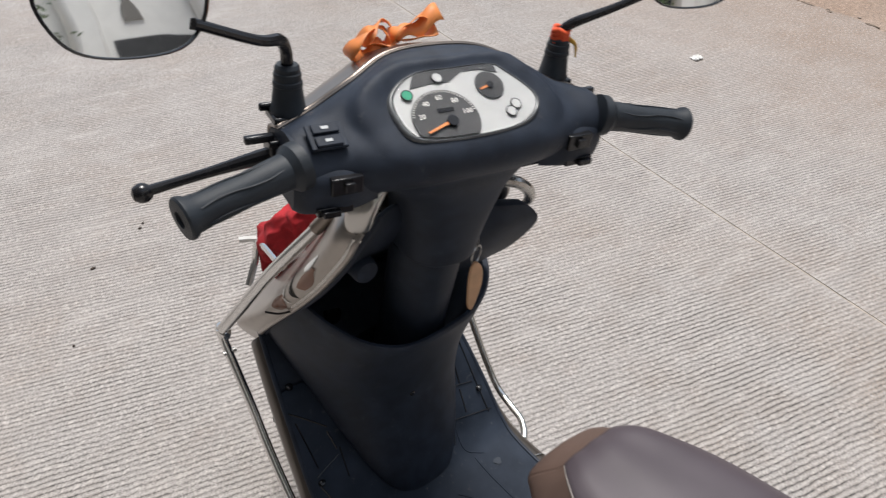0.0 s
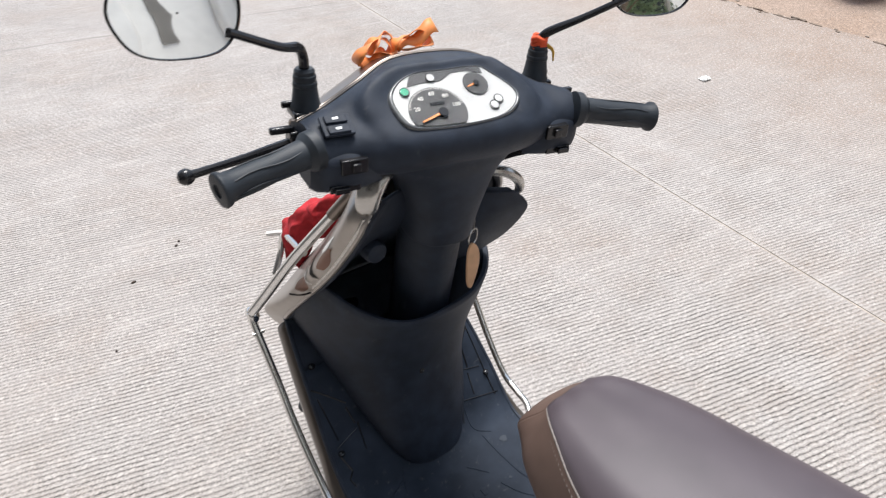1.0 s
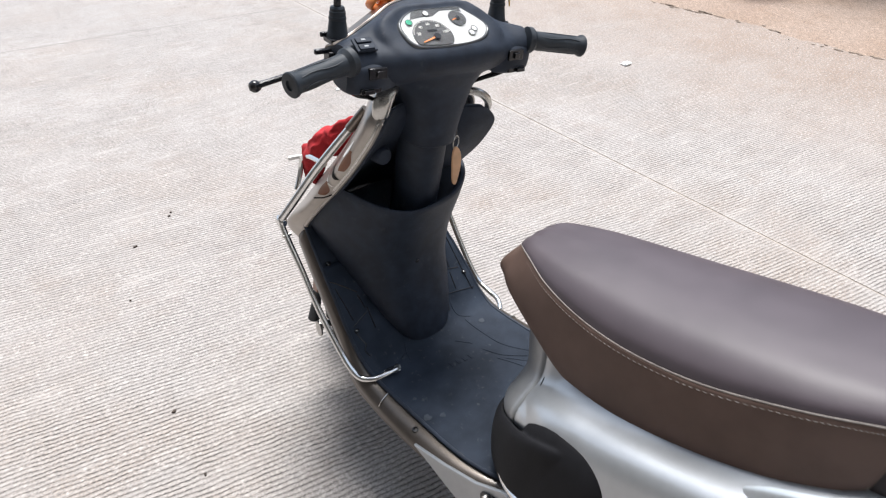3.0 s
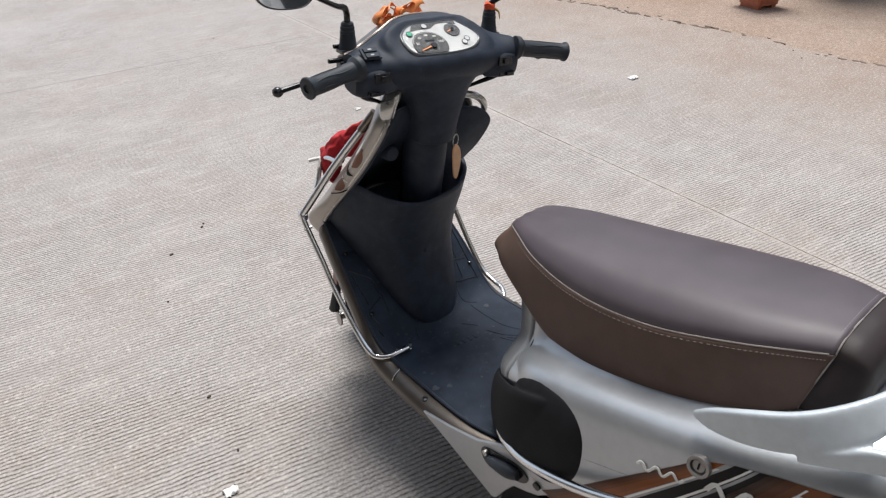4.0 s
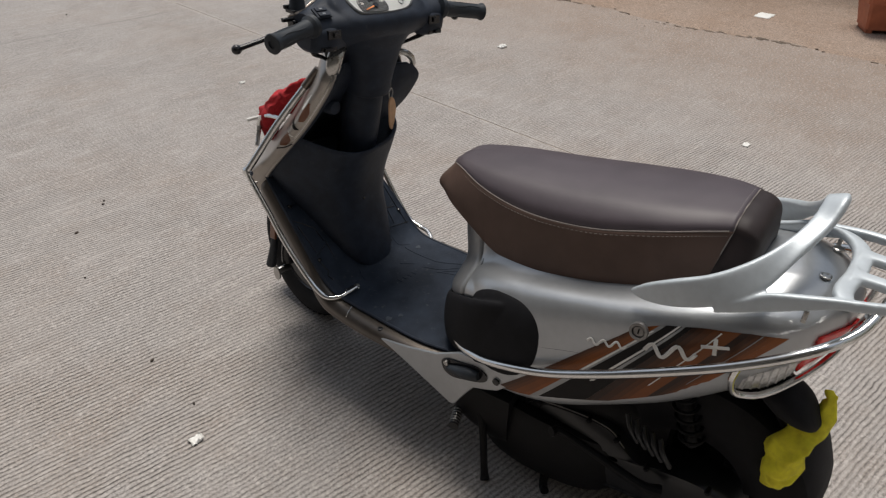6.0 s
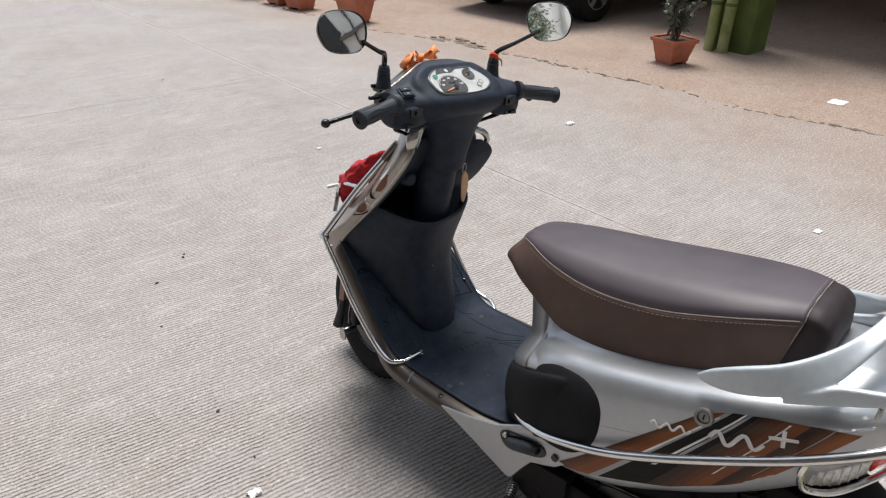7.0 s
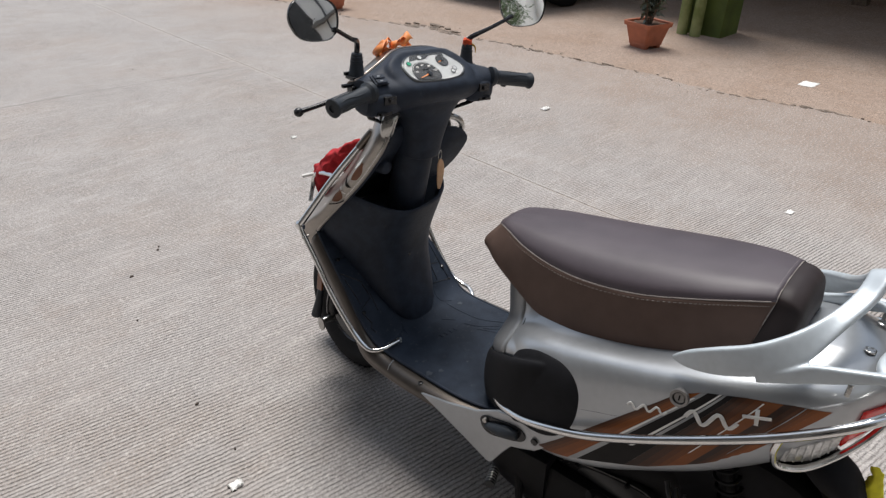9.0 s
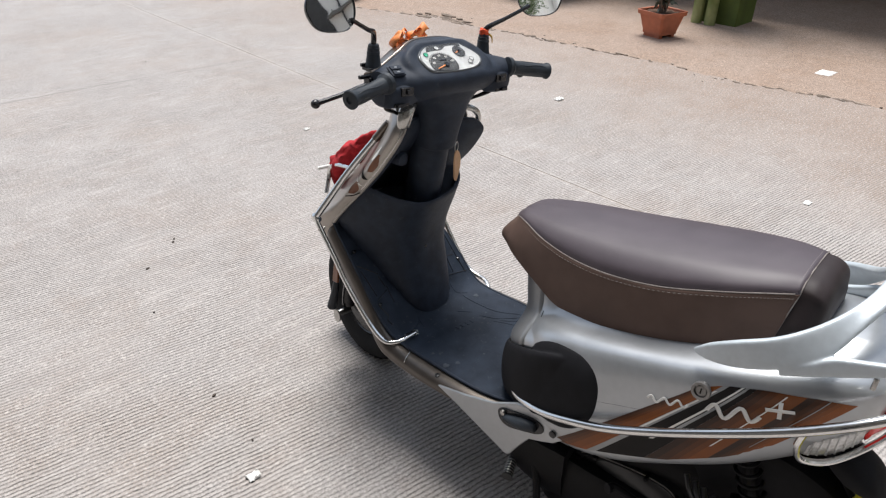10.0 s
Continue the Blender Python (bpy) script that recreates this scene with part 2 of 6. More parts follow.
        l.new(shift.outputs["Vector"], wave.inputs["Vector"])
        drawn = n.new("ShaderNodeMapping")
        drawn.inputs["Rotation"].default_value = (0, 0, radians(groove))
        drawn.inputs["Scale"].default_value = (0.10, 1.0, 1.0)
        l.new(co.outputs["Object"], drawn.inputs["Vector"])

        def streak(scale, detail=3):
            t = n.new("ShaderNodeTexNoise")
            t.inputs["Scale"].default_value, t.inputs["Detail"].default_value, t.inputs["Roughness"].default_value = scale, detail, 0.6
            l.new(drawn.outputs["Vector"], t.inputs["Vector"])
            return t.outputs["Fac"]

        colour = blend(op("MULTIPLY", fresh, span(streak(16, 5), 0.48, 0.64, 0.0, 0.42)), colour, tuple(c * 0.70 for c in base))
        colour = blend(op("MULTIPLY", fresh, span(streak(41, 4), 0.54, 0.68, 0.0, 0.40)), colour, tuple(min(1, c * 1.22) for c in base))
        # ridge highlights and groove shade are painted into the colour, besides the bump
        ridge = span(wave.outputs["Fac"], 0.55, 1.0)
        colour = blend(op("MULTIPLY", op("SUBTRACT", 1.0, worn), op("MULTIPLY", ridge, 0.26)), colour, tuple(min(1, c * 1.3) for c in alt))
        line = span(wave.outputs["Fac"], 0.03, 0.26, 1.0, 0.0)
        keep = op("MULTIPLY", op("MULTIPLY", span(streak(60), 0.36, 0.52, 0.6, 1.0), span(tex(70, 4, 0.7), 0.38, 0.56, 0.5, 1.0)), op("MULTIPLY", span(tex(1.6, 4, 0.65), 0.38, 0.58, 0.4, 1.0), span(tex(9.0, 5, 0.7), 0.36, 0.52, 0.5, 1.0)))
        keep = op("MULTIPLY", keep, op("SUBTRACT", 1.0, op("MULTIPLY", worn, 0.85)))
        off = op("ABSOLUTE", op("SUBTRACT", op("SUBTRACT", place.outputs["X"], op("MULTIPLY", place.outputs["Y"], 0.0335)), 1.462), 0.0)
        edge = span(op("ADD", off, op("MULTIPLY", tex(9, 4, 0.6), 0.06)), 0.036, 0.062, 1.0, 0.0)
        keep = op("MULTIPLY", keep, op("SUBTRACT", 1.0, op("MULTIPLY", edge, 0.6)))
        colour = blend(op("MULTIPLY", edge, 0.16), colour, tuple(min(1, c * 1.12) for c in alt))
        across = op("ABSOLUTE", op("SUBTRACT", op("ADD", place.outputs["Y"], op("ADD", op("MULTIPLY", place.outputs["X"], 0.07), op("MULTIPLY", tex(3.0, 5, 0.65), 0.06))), 3.66), 0.0)
        crack = op("MULTIPLY", span(across, 0.003, 0.007, 1.0, 0.0), span(place.outputs["X"], 1.42, 1.46, 1.0, 0.0))
        colour = blend(op("MULTIPLY", crack, 0.55), colour, tuple(c * 0.35 for c in base))
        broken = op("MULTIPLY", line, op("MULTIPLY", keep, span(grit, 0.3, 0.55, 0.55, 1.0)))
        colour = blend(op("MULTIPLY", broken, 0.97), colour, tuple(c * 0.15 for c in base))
        height = op("SUBTRACT", height, op("MULTIPLY", broken, 1.0))
    l.new(colour, b.inputs["Base Color"])
    b.inputs["Roughness"].default_value = 0.85
    bp = n.new("ShaderNodeBump")
    bp.inputs["Strength"].default_value, bp.inputs["Distance"].default_value = 0.7, 0.0035
    l.new(height, bp.inputs["Height"])
    l.new(bp.outputs["Normal"], b.inputs["Normal"])
    return m


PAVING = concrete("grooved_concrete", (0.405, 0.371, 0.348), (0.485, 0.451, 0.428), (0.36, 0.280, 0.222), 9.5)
APRON = concrete("worn_concrete", WORN[0], WORN[1], WORN[2], 0)


# ---- building blocks ----
def cr(P, n, closed=False):
    """n points on a smooth curve through the points P."""
    P = np.asarray(P, float)
    k = len(P)
    if closed:
        t = np.linspace(0, k, n, endpoint=False)
        i = np.floor(t).astype(int)
        f = (t - i)[:, None] if P.ndim == 2 else (t - i).reshape(-1, *[1] * (P.ndim - 1))
        a, b, c, d = P[(i - 1) % k], P[i % k], P[(i + 1) % k], P[(i + 2) % k]
    else:
        t = np.linspace(0, k - 1, n)
        i = np.minimum(np.floor(t).astype(int), k - 2)
        f = (t - i).reshape(-1, *[1] * (P.ndim - 1))
        Q = np.concatenate([[2 * P[0] - P[1]], P, [2 * P[-1] - P[-2]]])
        a, b, c, d = Q[i], Q[i + 1], Q[i + 2], Q[i + 3]
    return 0.5 * (2 * b + (c - a) * f + (2 * a - 5 * b + 4 * c - d) * f ** 2 + (3 * b - a - 3 * c + d) * f ** 3)


def loft(secs, nu, nv, closed=False):
    """A smooth grid (nu, nv, 3) through cross-sections of equal length."""
    S = np.asarray(secs, float)
    S = np.stack([cr(s, nv, closed) for s in S])
    return cr(S, nu)


def skin(G, closed=False, caps=False):
    """Vertices and faces of a grid."""
    nu, nv = G.shape[:2]
    V = [tuple(p) for p in G.reshape(-1, 3)]
    F = []
    for i in range(nu - 1):
        for j in range(nv if closed else nv - 1):
            k = (j + 1) % nv
            F.append((i * nv + j, i * nv + k, (i + 1) * nv + k, (i + 1) * nv + j))
    if caps:
        F.append(tuple(range(nv))[::-1])
        F.append(tuple((nu - 1) * nv + j for j in range(nv)))
    return V, F


def tube(P, r, n=10, res=None, closed=False):
    """A round bar along a smooth curve; r is one radius or one for each point."""
    P = np.asarray(P, float)
    m = res or (len(P) * 6)
    R = np.full(len(P), r) if np.isscalar(r) else np.asarray(r, float)
    C = cr(P, m, closed)
    R = cr(R[:, None], m, closed)[:, 0]
    T = np.gradient(C, axis=0) if not closed else np.roll(C, -1, 0) - np.roll(C, 1, 0)
    T /= np.linalg.norm(T, axis=1)[:, None] + 1e-9
    u = np.cross(T[0], (0.31, 0.52, 0.8))
    u /= np.linalg.norm(u)
    G = []
    for c, t, q in zip(C, T, R):
        u = u - t * u.dot(t)
        u /= np.linalg.norm(u)
        v = np.cross(t, u)
        G.append([c + q * (math.cos(a) * u + math.sin(a) * v) for a in np.linspace(0, 2 * math.pi, n, endpoint=False)])
    if closed:
        G.append(G[0])
    return skin(np.array(G), True, not closed)


def band(E1, E2, thick, nu=60, nv=28, flat=0.45):
    """A solid strap between two edge curves, thick at its middle, with rounded edges."""
    A, B = cr(E1, nu), cr(E2, nu)
    h = cr(np.asarray(thick, float)[:, None], nu)[:, 0] if not np.isscalar(thick) else np.full(nu, thick)
    T = np.gradient((A + B) / 2, axis=0)
    rows = []
    for a, b, t, q in zip(A, B, T, h):
        w = (b - a) / 2
        n = np.cross(t, w)
        n /= np.linalg.norm(n) + 1e-9
        rows.append([(a + b) / 2 + w * math.copysign(abs(math.cos(k)) ** flat, math.cos(k)) + n * q * math.copysign(abs(math.sin(k)) ** flat, math.sin(k)) for k in np.linspace(0, 2 * math.pi, nv, endpoint=False)])
    return skin(np.array(rows), True, True)


def turned(profile, axis="x", n=32, at=(0, 0, 0)):
    """A solid of revolution from (distance along the axis, radius) pairs."""
    G = []
    for d, r in profile:
        ring = []
        for a in np.linspace(0, 2 * math.pi, n, endpoint=False):
            c, s = r * math.cos(a), r * math.sin(a)
            p = {"x": (d, c, s), "y": (c, d, s), "z": (c, s, d)}[axis]
            ring.append(np.add(p, at))
        G.append(ring)
    return skin(np.array(G), True, True)


def slab(outline, depth, normal=(0, 0, 1)):
    """A flat plate from a closed outline of 3D points, thickened along normal."""
    O, d = np.asarray(outline, float), np.asarray(normal, float) * depth
    n = len(O)
    V = [tuple(p) for p in O] + [tuple(p + d) for p in O]
    F = [tuple(range(n))[::-1], tuple(range(n, 2 * n))] + [(i, (i + 1) % n, n + (i + 1) % n, n + i) for i in range(n)]
    return V, F


def box(x0, x1, y0, y1, z0, z1):
    return slab([(x0, y0, z0), (x1, y0, z0), (x1, y1, z0), (x0, y1, z0)], z1 - z0)


def joined(*pieces):
    V, F = [], []
    for v, f in pieces:
        k = len(V)
        V += list(v)
        F += [tuple(i + k for i in q) for q in f]
    return V, F


def moved(piece, m):
    return [tuple(m @ Vector(v)) for v in piece[0]], piece[1]


def part(name, piece, material, parent=None, label="", xf=None, bevel=0.0, thick=0.0, flat=False, angle=35):
    """Links one mesh object under a thing or a part."""
    V, F = moved(piece, xf) if xf is not None else piece
    me = bpy.data.meshes.new(name)
    me.from_pydata([tuple(v) for v in V], [], F)
    bm = bmesh.new()
    bm.from_mesh(me)
    bmesh.ops.remove_doubles(bm, verts=bm.verts, dist=1e-6)
    bmesh.ops.recalc_face_normals(bm, faces=bm.faces)
    bm.to_mesh(me)
    bm.free()
    if not flat:
        me.shade_smooth()
        me.set_sharp_from_angle(angle=radians(angle))
    me.materials.append(material)
    ob = new(name, me)
    if parent:
        ob.parent = parent
    if label:
        tagged(ob, label)
    if thick:
        mod = ob.modifiers.new("thickness", "SOLIDIFY")
        mod.thickness, mod.offset = thick, 0
    if bevel:
        mod = ob.modifiers.new("edges", "BEVEL")
        mod.width, mod.segments, mod.limit_method = bevel, 2, "ANGLE"
    return ob


def thing(name, label, category, m=None, group=""):
    ob = new(name)
    ob.matrix_world = m or Matrix()
    ob.empty_display_size = 0.1
    return tagged(ob, label, category, group)


def mx(piece, s=-1):
    """The piece mirrored across the centre plane where s is 1."""
    return piece if s < 0 else ([(-v[0], v[1], v[2]) for v in piece[0]], piece[1])


# ---- the ground ----
def lane_edge(y):
    """The ragged line where the lane's slabs end and the worn apron begins."""
    return float(np.interp(y, [-6, -0.3, 0.3, 1.05, 1.8, 2.4, 3.0, 3.6, 4.0, 4.6, 6, 14], [4.3, 3.83, 3.78, 3.68, 3.70, 3.62, 3.58, 3.58, 3.36, 3.31, 3.2, 3.0])) + 0.03 * math.sin(5.1 * y + 1)


JOINT = math.atan(0.0335)


def ground():
    big = part("ground", box(-60, 60, -60, 60, -0.30, -0.008), APRON, None, flat=True)
    tagged(big, "worn brown concrete ground of the yard", "ground", kind="structure")
    ys = np.linspace(-6, 14, 420)
    V = [(lane_edge(y) + 0.05 * noise.noise((y * 4, 0, 0)) + 0.03 * noise.noise((y * 17, 5, 0)), y, 0) for y in ys]
    # lane slabs, cast side by side along a straight joint
    joint = lambda y: 1.462 + 0.0335 * y
    inner = [(joint(y) + 0.0042 + 0.0016 * noise.noise((y * 9, 0, 0)), y, 0) for y in np.linspace(14, -6, 60)]
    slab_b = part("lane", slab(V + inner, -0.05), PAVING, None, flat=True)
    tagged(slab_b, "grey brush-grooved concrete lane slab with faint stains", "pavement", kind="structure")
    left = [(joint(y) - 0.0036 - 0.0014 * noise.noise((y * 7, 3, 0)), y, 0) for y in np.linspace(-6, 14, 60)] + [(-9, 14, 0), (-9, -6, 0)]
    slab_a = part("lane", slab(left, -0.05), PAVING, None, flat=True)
    tagged(slab_a, "grey brush-grooved concrete lane slab under the scooter", "pavement", kind="structure")
    fill = part("joint", box(-0.007, 0.007, -6, 14, -0.05, -0.002), JOINTDIRT, None, flat=True)
    fill.matrix_world = Matrix.Translation((1.462, 0, 0)) @ pose(0, 0, 0, 0, 0, -math.degrees(JOINT))
    tagged(fill, "dark dirt-filled joint between two concrete slabs", "joint", kind="structure")
    far = part("lane_far", box(-40, 3.6, 14, 60, -0.05, -0.002), PAVING, None, flat=True)
    tagged(far, "distant grey concrete of the yard lane", "pavement", kind="structure")


ground()

# ---- the scooter ----
BASE = pose(0.015, 0, 0, 0, 0, 4.5)
HEAD = Vector((0, 0.03, 0.76))
STEER = Matrix.Translation(HEAD) @ pose(0, 0, 0, 25) @ pose(0, 0, 0, 0, 0, -10) @ pose(0, 0, 0, -25) @ Matrix.Translation(-HEAD)
scooter = thing("scooter", "silver and black scooter with brown seat parked upright on the concrete", "scooter", BASE)


def wheel(y, xf, name):
    r = 0.205
    tyre = turned([(-0.022, 0.128), (-0.036, 0.15), (-0.040, 0.175), (-0.034, 0.193), (-0.018, 0.203), (0, 0.205), (0.018, 0.203), (0.034, 0.193), (0.040, 0.175), (0.036, 0.15), (0.022, 0.128)], "x", 56, (0, y, r))
    w = part(name, tyre, TYRE, scooter, "black rubber tyre on a black wheel", xf)
    part("rim", turned([(-0.026, 0.130), (-0.030, 0.122), (-0.014, 0.112), (-0.010, 0.06), (-0.035, 0.055), (-0.038, 0.02), (0.038, 0.02), (0.035, 0.055), (0.010, 0.06), (0.014, 0.112), (0.030, 0.122), (0.026, 0.130)], "x", 40, (0, y, r)), GLOSSBLACK, w, "black steel rim with hub", xf)
    tread = []
    for k in range(44):
        a = 2 * math.pi * k / 44
        m = Matrix.Translation((0, y, r)) @ pose(0, 0, 0, math.degrees(a))
        for s in (-1, 1):
            tread.append(moved(box(s * 0.005, s * 0.026, -0.010, 0.009, 0.1955, 0.2040), m @ pose(0, 0, 0, 0, 0, s * 25)))
    part("tread", joined(*tread), TYRE, w, "", xf, flat=True)
    return w


FORK = STEER @ Matrix.Translation((0.018, 0.045, 0))
wheel(0.24, FORK, "front_wheel")
wheel(-0.905, Matrix.Translation((0.012, 0, 0)), "rear_wheel")


def front_end():
    for s in (-1, 1):
        leg = part("fork_leg", mx(tube([(-0.062, 0.17, 0.52), (-0.076, 0.21, 0.36), (-0.086, 0.235, 0.25), (-0.084, 0.24, 0.20)], [0.015, 0.017, 0.019, 0.021], 12, 24), s), GLOSSBLACK, scooter, "black front fork leg", FORK)
        part("boot", mx(tube([(-0.122, 0.246, 0.290), (-0.126, 0.252, 0.240), (-0.129, 0.262, 0.192)], [0.009, 0.012, 0.015], 14, 14), s), RUBBER, leg, "black rubber link boot", FORK)
        part("link_bolt", mx(turned([(-0.124, 0.003), (-0.122, 0.008), (-0.114, 0.010), (-0.08, 0.010)], "x", 12, (0, 0.240, 0.178)), s), STEEL, leg, "bright steel link bolt", FORK)
        part("link_plate", mx(slab(cr(np.array([(-0.128, 0.252, 0.190), (-0.128, 0.228, 0.188), (-0.128, 0.222, 0.165), (-0.128, 0.236, 0.150), (-0.128, 0.252, 0.160)]), 20, True), 0.005, (1, 0, 0)), s), STEEL, leg, "worn bright link plate", FORK, bevel=0.001)
        part("reflector", mx(slab([(-0.124, 0.222, 0.360), (-0.124, 0.246, 0.352), (-0.126, 0.252, 0.288), (-0.126, 0.226, 0.292)], -0.008, (1, 0, 0)), s), ORANGE, leg, "orange side reflector", FORK, bevel=0.002)
    secs = []
    for a in np.linspace(78, 160, 7):
        c, q = math.cos(radians(a)), math.sin(radians(a))
        R = 0.222
        secs.append([(x, 0.24 + (R - d) * c, 0.205 + (R - d) * q) for x, d in ((-0.058, 0.05), (-0.055, 0.012), (-0.03, 0), (0, -0.004), (0.03, 0), (0.055, 0.012), (0.058, 0.05))])
    part("front_mudguard", skin(loft(secs, 36, 20)), SILVER, scooter, "silver front mudguard", FORK, thick=0.004)
    part("brake_drum", turned([(-0.052, 0.02), (-0.05, 0.05), (-0.03, 0.062), (0.0, 0.06)], "x", 28, (0, 0.24, 0.205)), ENGINE, scooter, "dark front brake drum", FORK)


front_end()

# levels of the leg shield: height, set-back of the rim, half widths of the near and far rims
SH_Z = [0.47, 0.51, 0.545, 0.60, 0.66, 0.715, 0.765, 0.80, 0.825, 0.845]
SH_Y = [0.255, 0.252, 0.228, 0.182, 0.130, 0.086, 0.052, 0.032, 0.024, 0.026]
SH_L = [0.120, 0.142, 0.150, 0.144, 0.134, 0.124, 0.115, 0.107, 0.098, 0.075]
SH_R = [0.120, 0.142, 0.152, 0.146, 0.138, 0.138, 0.146, 0.138, 0.118, 0.080]


def at_height(z):
    return float(np.interp(z, SH_Z, SH_Y)), float(np.interp(z, SH_Z, SH_L))


def leg_shield():
    lv = list(zip(SH_Z, SH_Y, SH_L, SH_R))
    fr = lambda z: 0.022 if z > 0.56 else 0.034
    outer = [[(-a, y, z), (-a - fr(z) * 0.55, y + fr(z), z + 0.006), (-a * 0.84, y + 0.056, z + 0.012), (-a * 0.42, y + 0.090, z + 0.018), (0, y + 0.105, z + 0.020), (b * 0.42, y + 0.090, z + 0.018), (b * 0.84, y + 0.056, z + 0.012), (b + fr(z) * 0.55, y + fr(z), z + 0.006), (b, y, z)] for z, y, a, b in lv]
    skin_out = skin(loft(outer, 60, 60))
    apron = part("front_apron", skin_out, APRONPAINT, scooter, "silver front apron with orange and white stripes", thick=0.004)
    dep = lambda z: float(np.interp(z, [0.60, 0.68, 0.73, 0.85], [0.045, 0.040, 0.016, 0.012]))
    inner = [[(-a + 0.004, y + 0.002, z), (-a * 0.86, y + 0.15 * dep(z), z), (-a * 0.6, y + 0.65 * dep(z), z), (0, y + dep(z), z), (b * 0.6, y + 0.65 * dep(z), z), (b * 0.86, y + 0.15 * dep(z), z), (b - 0.004, y + 0.002, z)] for z, y, a, b in lv]
    part("inner_shield", skin(loft(inner, 50, 30)), BLACK, scooter, "black textured inner leg shield", thick=0.004)
    for k in (0, 1):
        side = [(-a if k == 0 else b, y, z) for z, y, a, b in lv[1:]]
        part("shield_edge", tube(side, 0.0045, 10, 60), APRONPAINT, apron, "silver edge of the leg shield")
        part("shield_seal", tube([(x * 0.945, y - 0.003, z) for x, y, z in side], 0.005, 8, 60), BLACK, apron)
    part("shoulder", band([(-0.084, 0.036, 0.818), (-0.083, 0.020, 0.838), (-0.077, 0.014, 0.862), (-0.064, 0.016, 0.878), (-0.046, 0.024, 0.884), (-0.02, 0.034, 0.882)], [(-0.094, 0.044, 0.816), (-0.104, 0.040, 0.840), (-0.099, 0.040, 0.870), (-0.078, 0.042, 0.890), (-0.048, 0.048, 0.895), (-0.02, 0.052, 0.892)], [0.003, 0.009, 0.011, 0.010, 0.008, 0.004], 50, 24, 0.7), BRIGHT, apron, "rounded bright silver shoulder of the apron")
    rim = [(-a, y - 0.002, z) for z, y, a, b in lv if 0.64 < z < 0.83]
    rim = [tuple(p) for p in cr(np.array(rim), 16)]
    part("rim_band", band([(x + 0.004, y - 0.003, z + 0.002) for x, y, z in rim], [(x - 0.005, y + 0.006, z + 0.003) for x, y, z in rim], 0.0026, 40, 16), BRIGHT, apron, "bright bevelled rim of the apron")
    part("panel_gap", tube([(-0.139, 0.137, 0.650), (-0.152, 0.150, 0.643), (-0.163, 0.166, 0.640)], 0.0016, 6, 14), DECALBLACK, apron)
    part("shoulder_trim", tube([(0.055, 0.030, 0.842), (0.09, 0.012, 0.842), (0.122, 0.002, 0.833), (0.143, -0.001, 0.815), (0.151, 0.003, 0.795), (0.152, 0.016, 0.778)], [0.006, 0.0075, 0.008, 0.008, 0.007, 0.004], 10, 40), BRIGHT, apron, "bright trim on the shoulder")
    tree = BVHTree.FromPolygons(*skin_out)
    # printed stripes wrapping round the apron's flank
    for za, zb, y0, y1, wide, m, nm in ((0.716, 0.766, 0.016, 0.022, 0.010, ORANGE, "orange"), (0.692, 0.718, 0.010, 0.050, 0.0065, DECALBLACK, "black"), (0.672, 0.694, 0.009, 0.046, 0.0034, WHITE, "white"), (0.645, 0.682, 0.016, 0.026, 0.012, ORANGE, "orange"), (0.745, 0.785, 0.034, 0.030, 0.005, WHITE, "white")):
        rows = []
        for k in np.linspace(0, 1, 16):
            z = za + (zb - za) * k
            row = []
            for w in np.linspace(-wide, wide, 5):
                y = at_height(z)[0] + y0 + (y1 - y0) * k + w * (0.35 + 0.65 * math.sin(math.pi * min(1, k + 0.12)))
                hit = tree.ray_cast(Vector((-0.6, y, z)), Vector((1, 0, 0)))
                row.append(tuple(hit[0] + Vector((-0.0032, 0, 0))) if hit[0] else (-0.12, y, z))
            rows.append(row)
        part("printed_stripe", skin(np.array(rows)), m, apron, "printed %s stripe" % nm)


leg_shield()


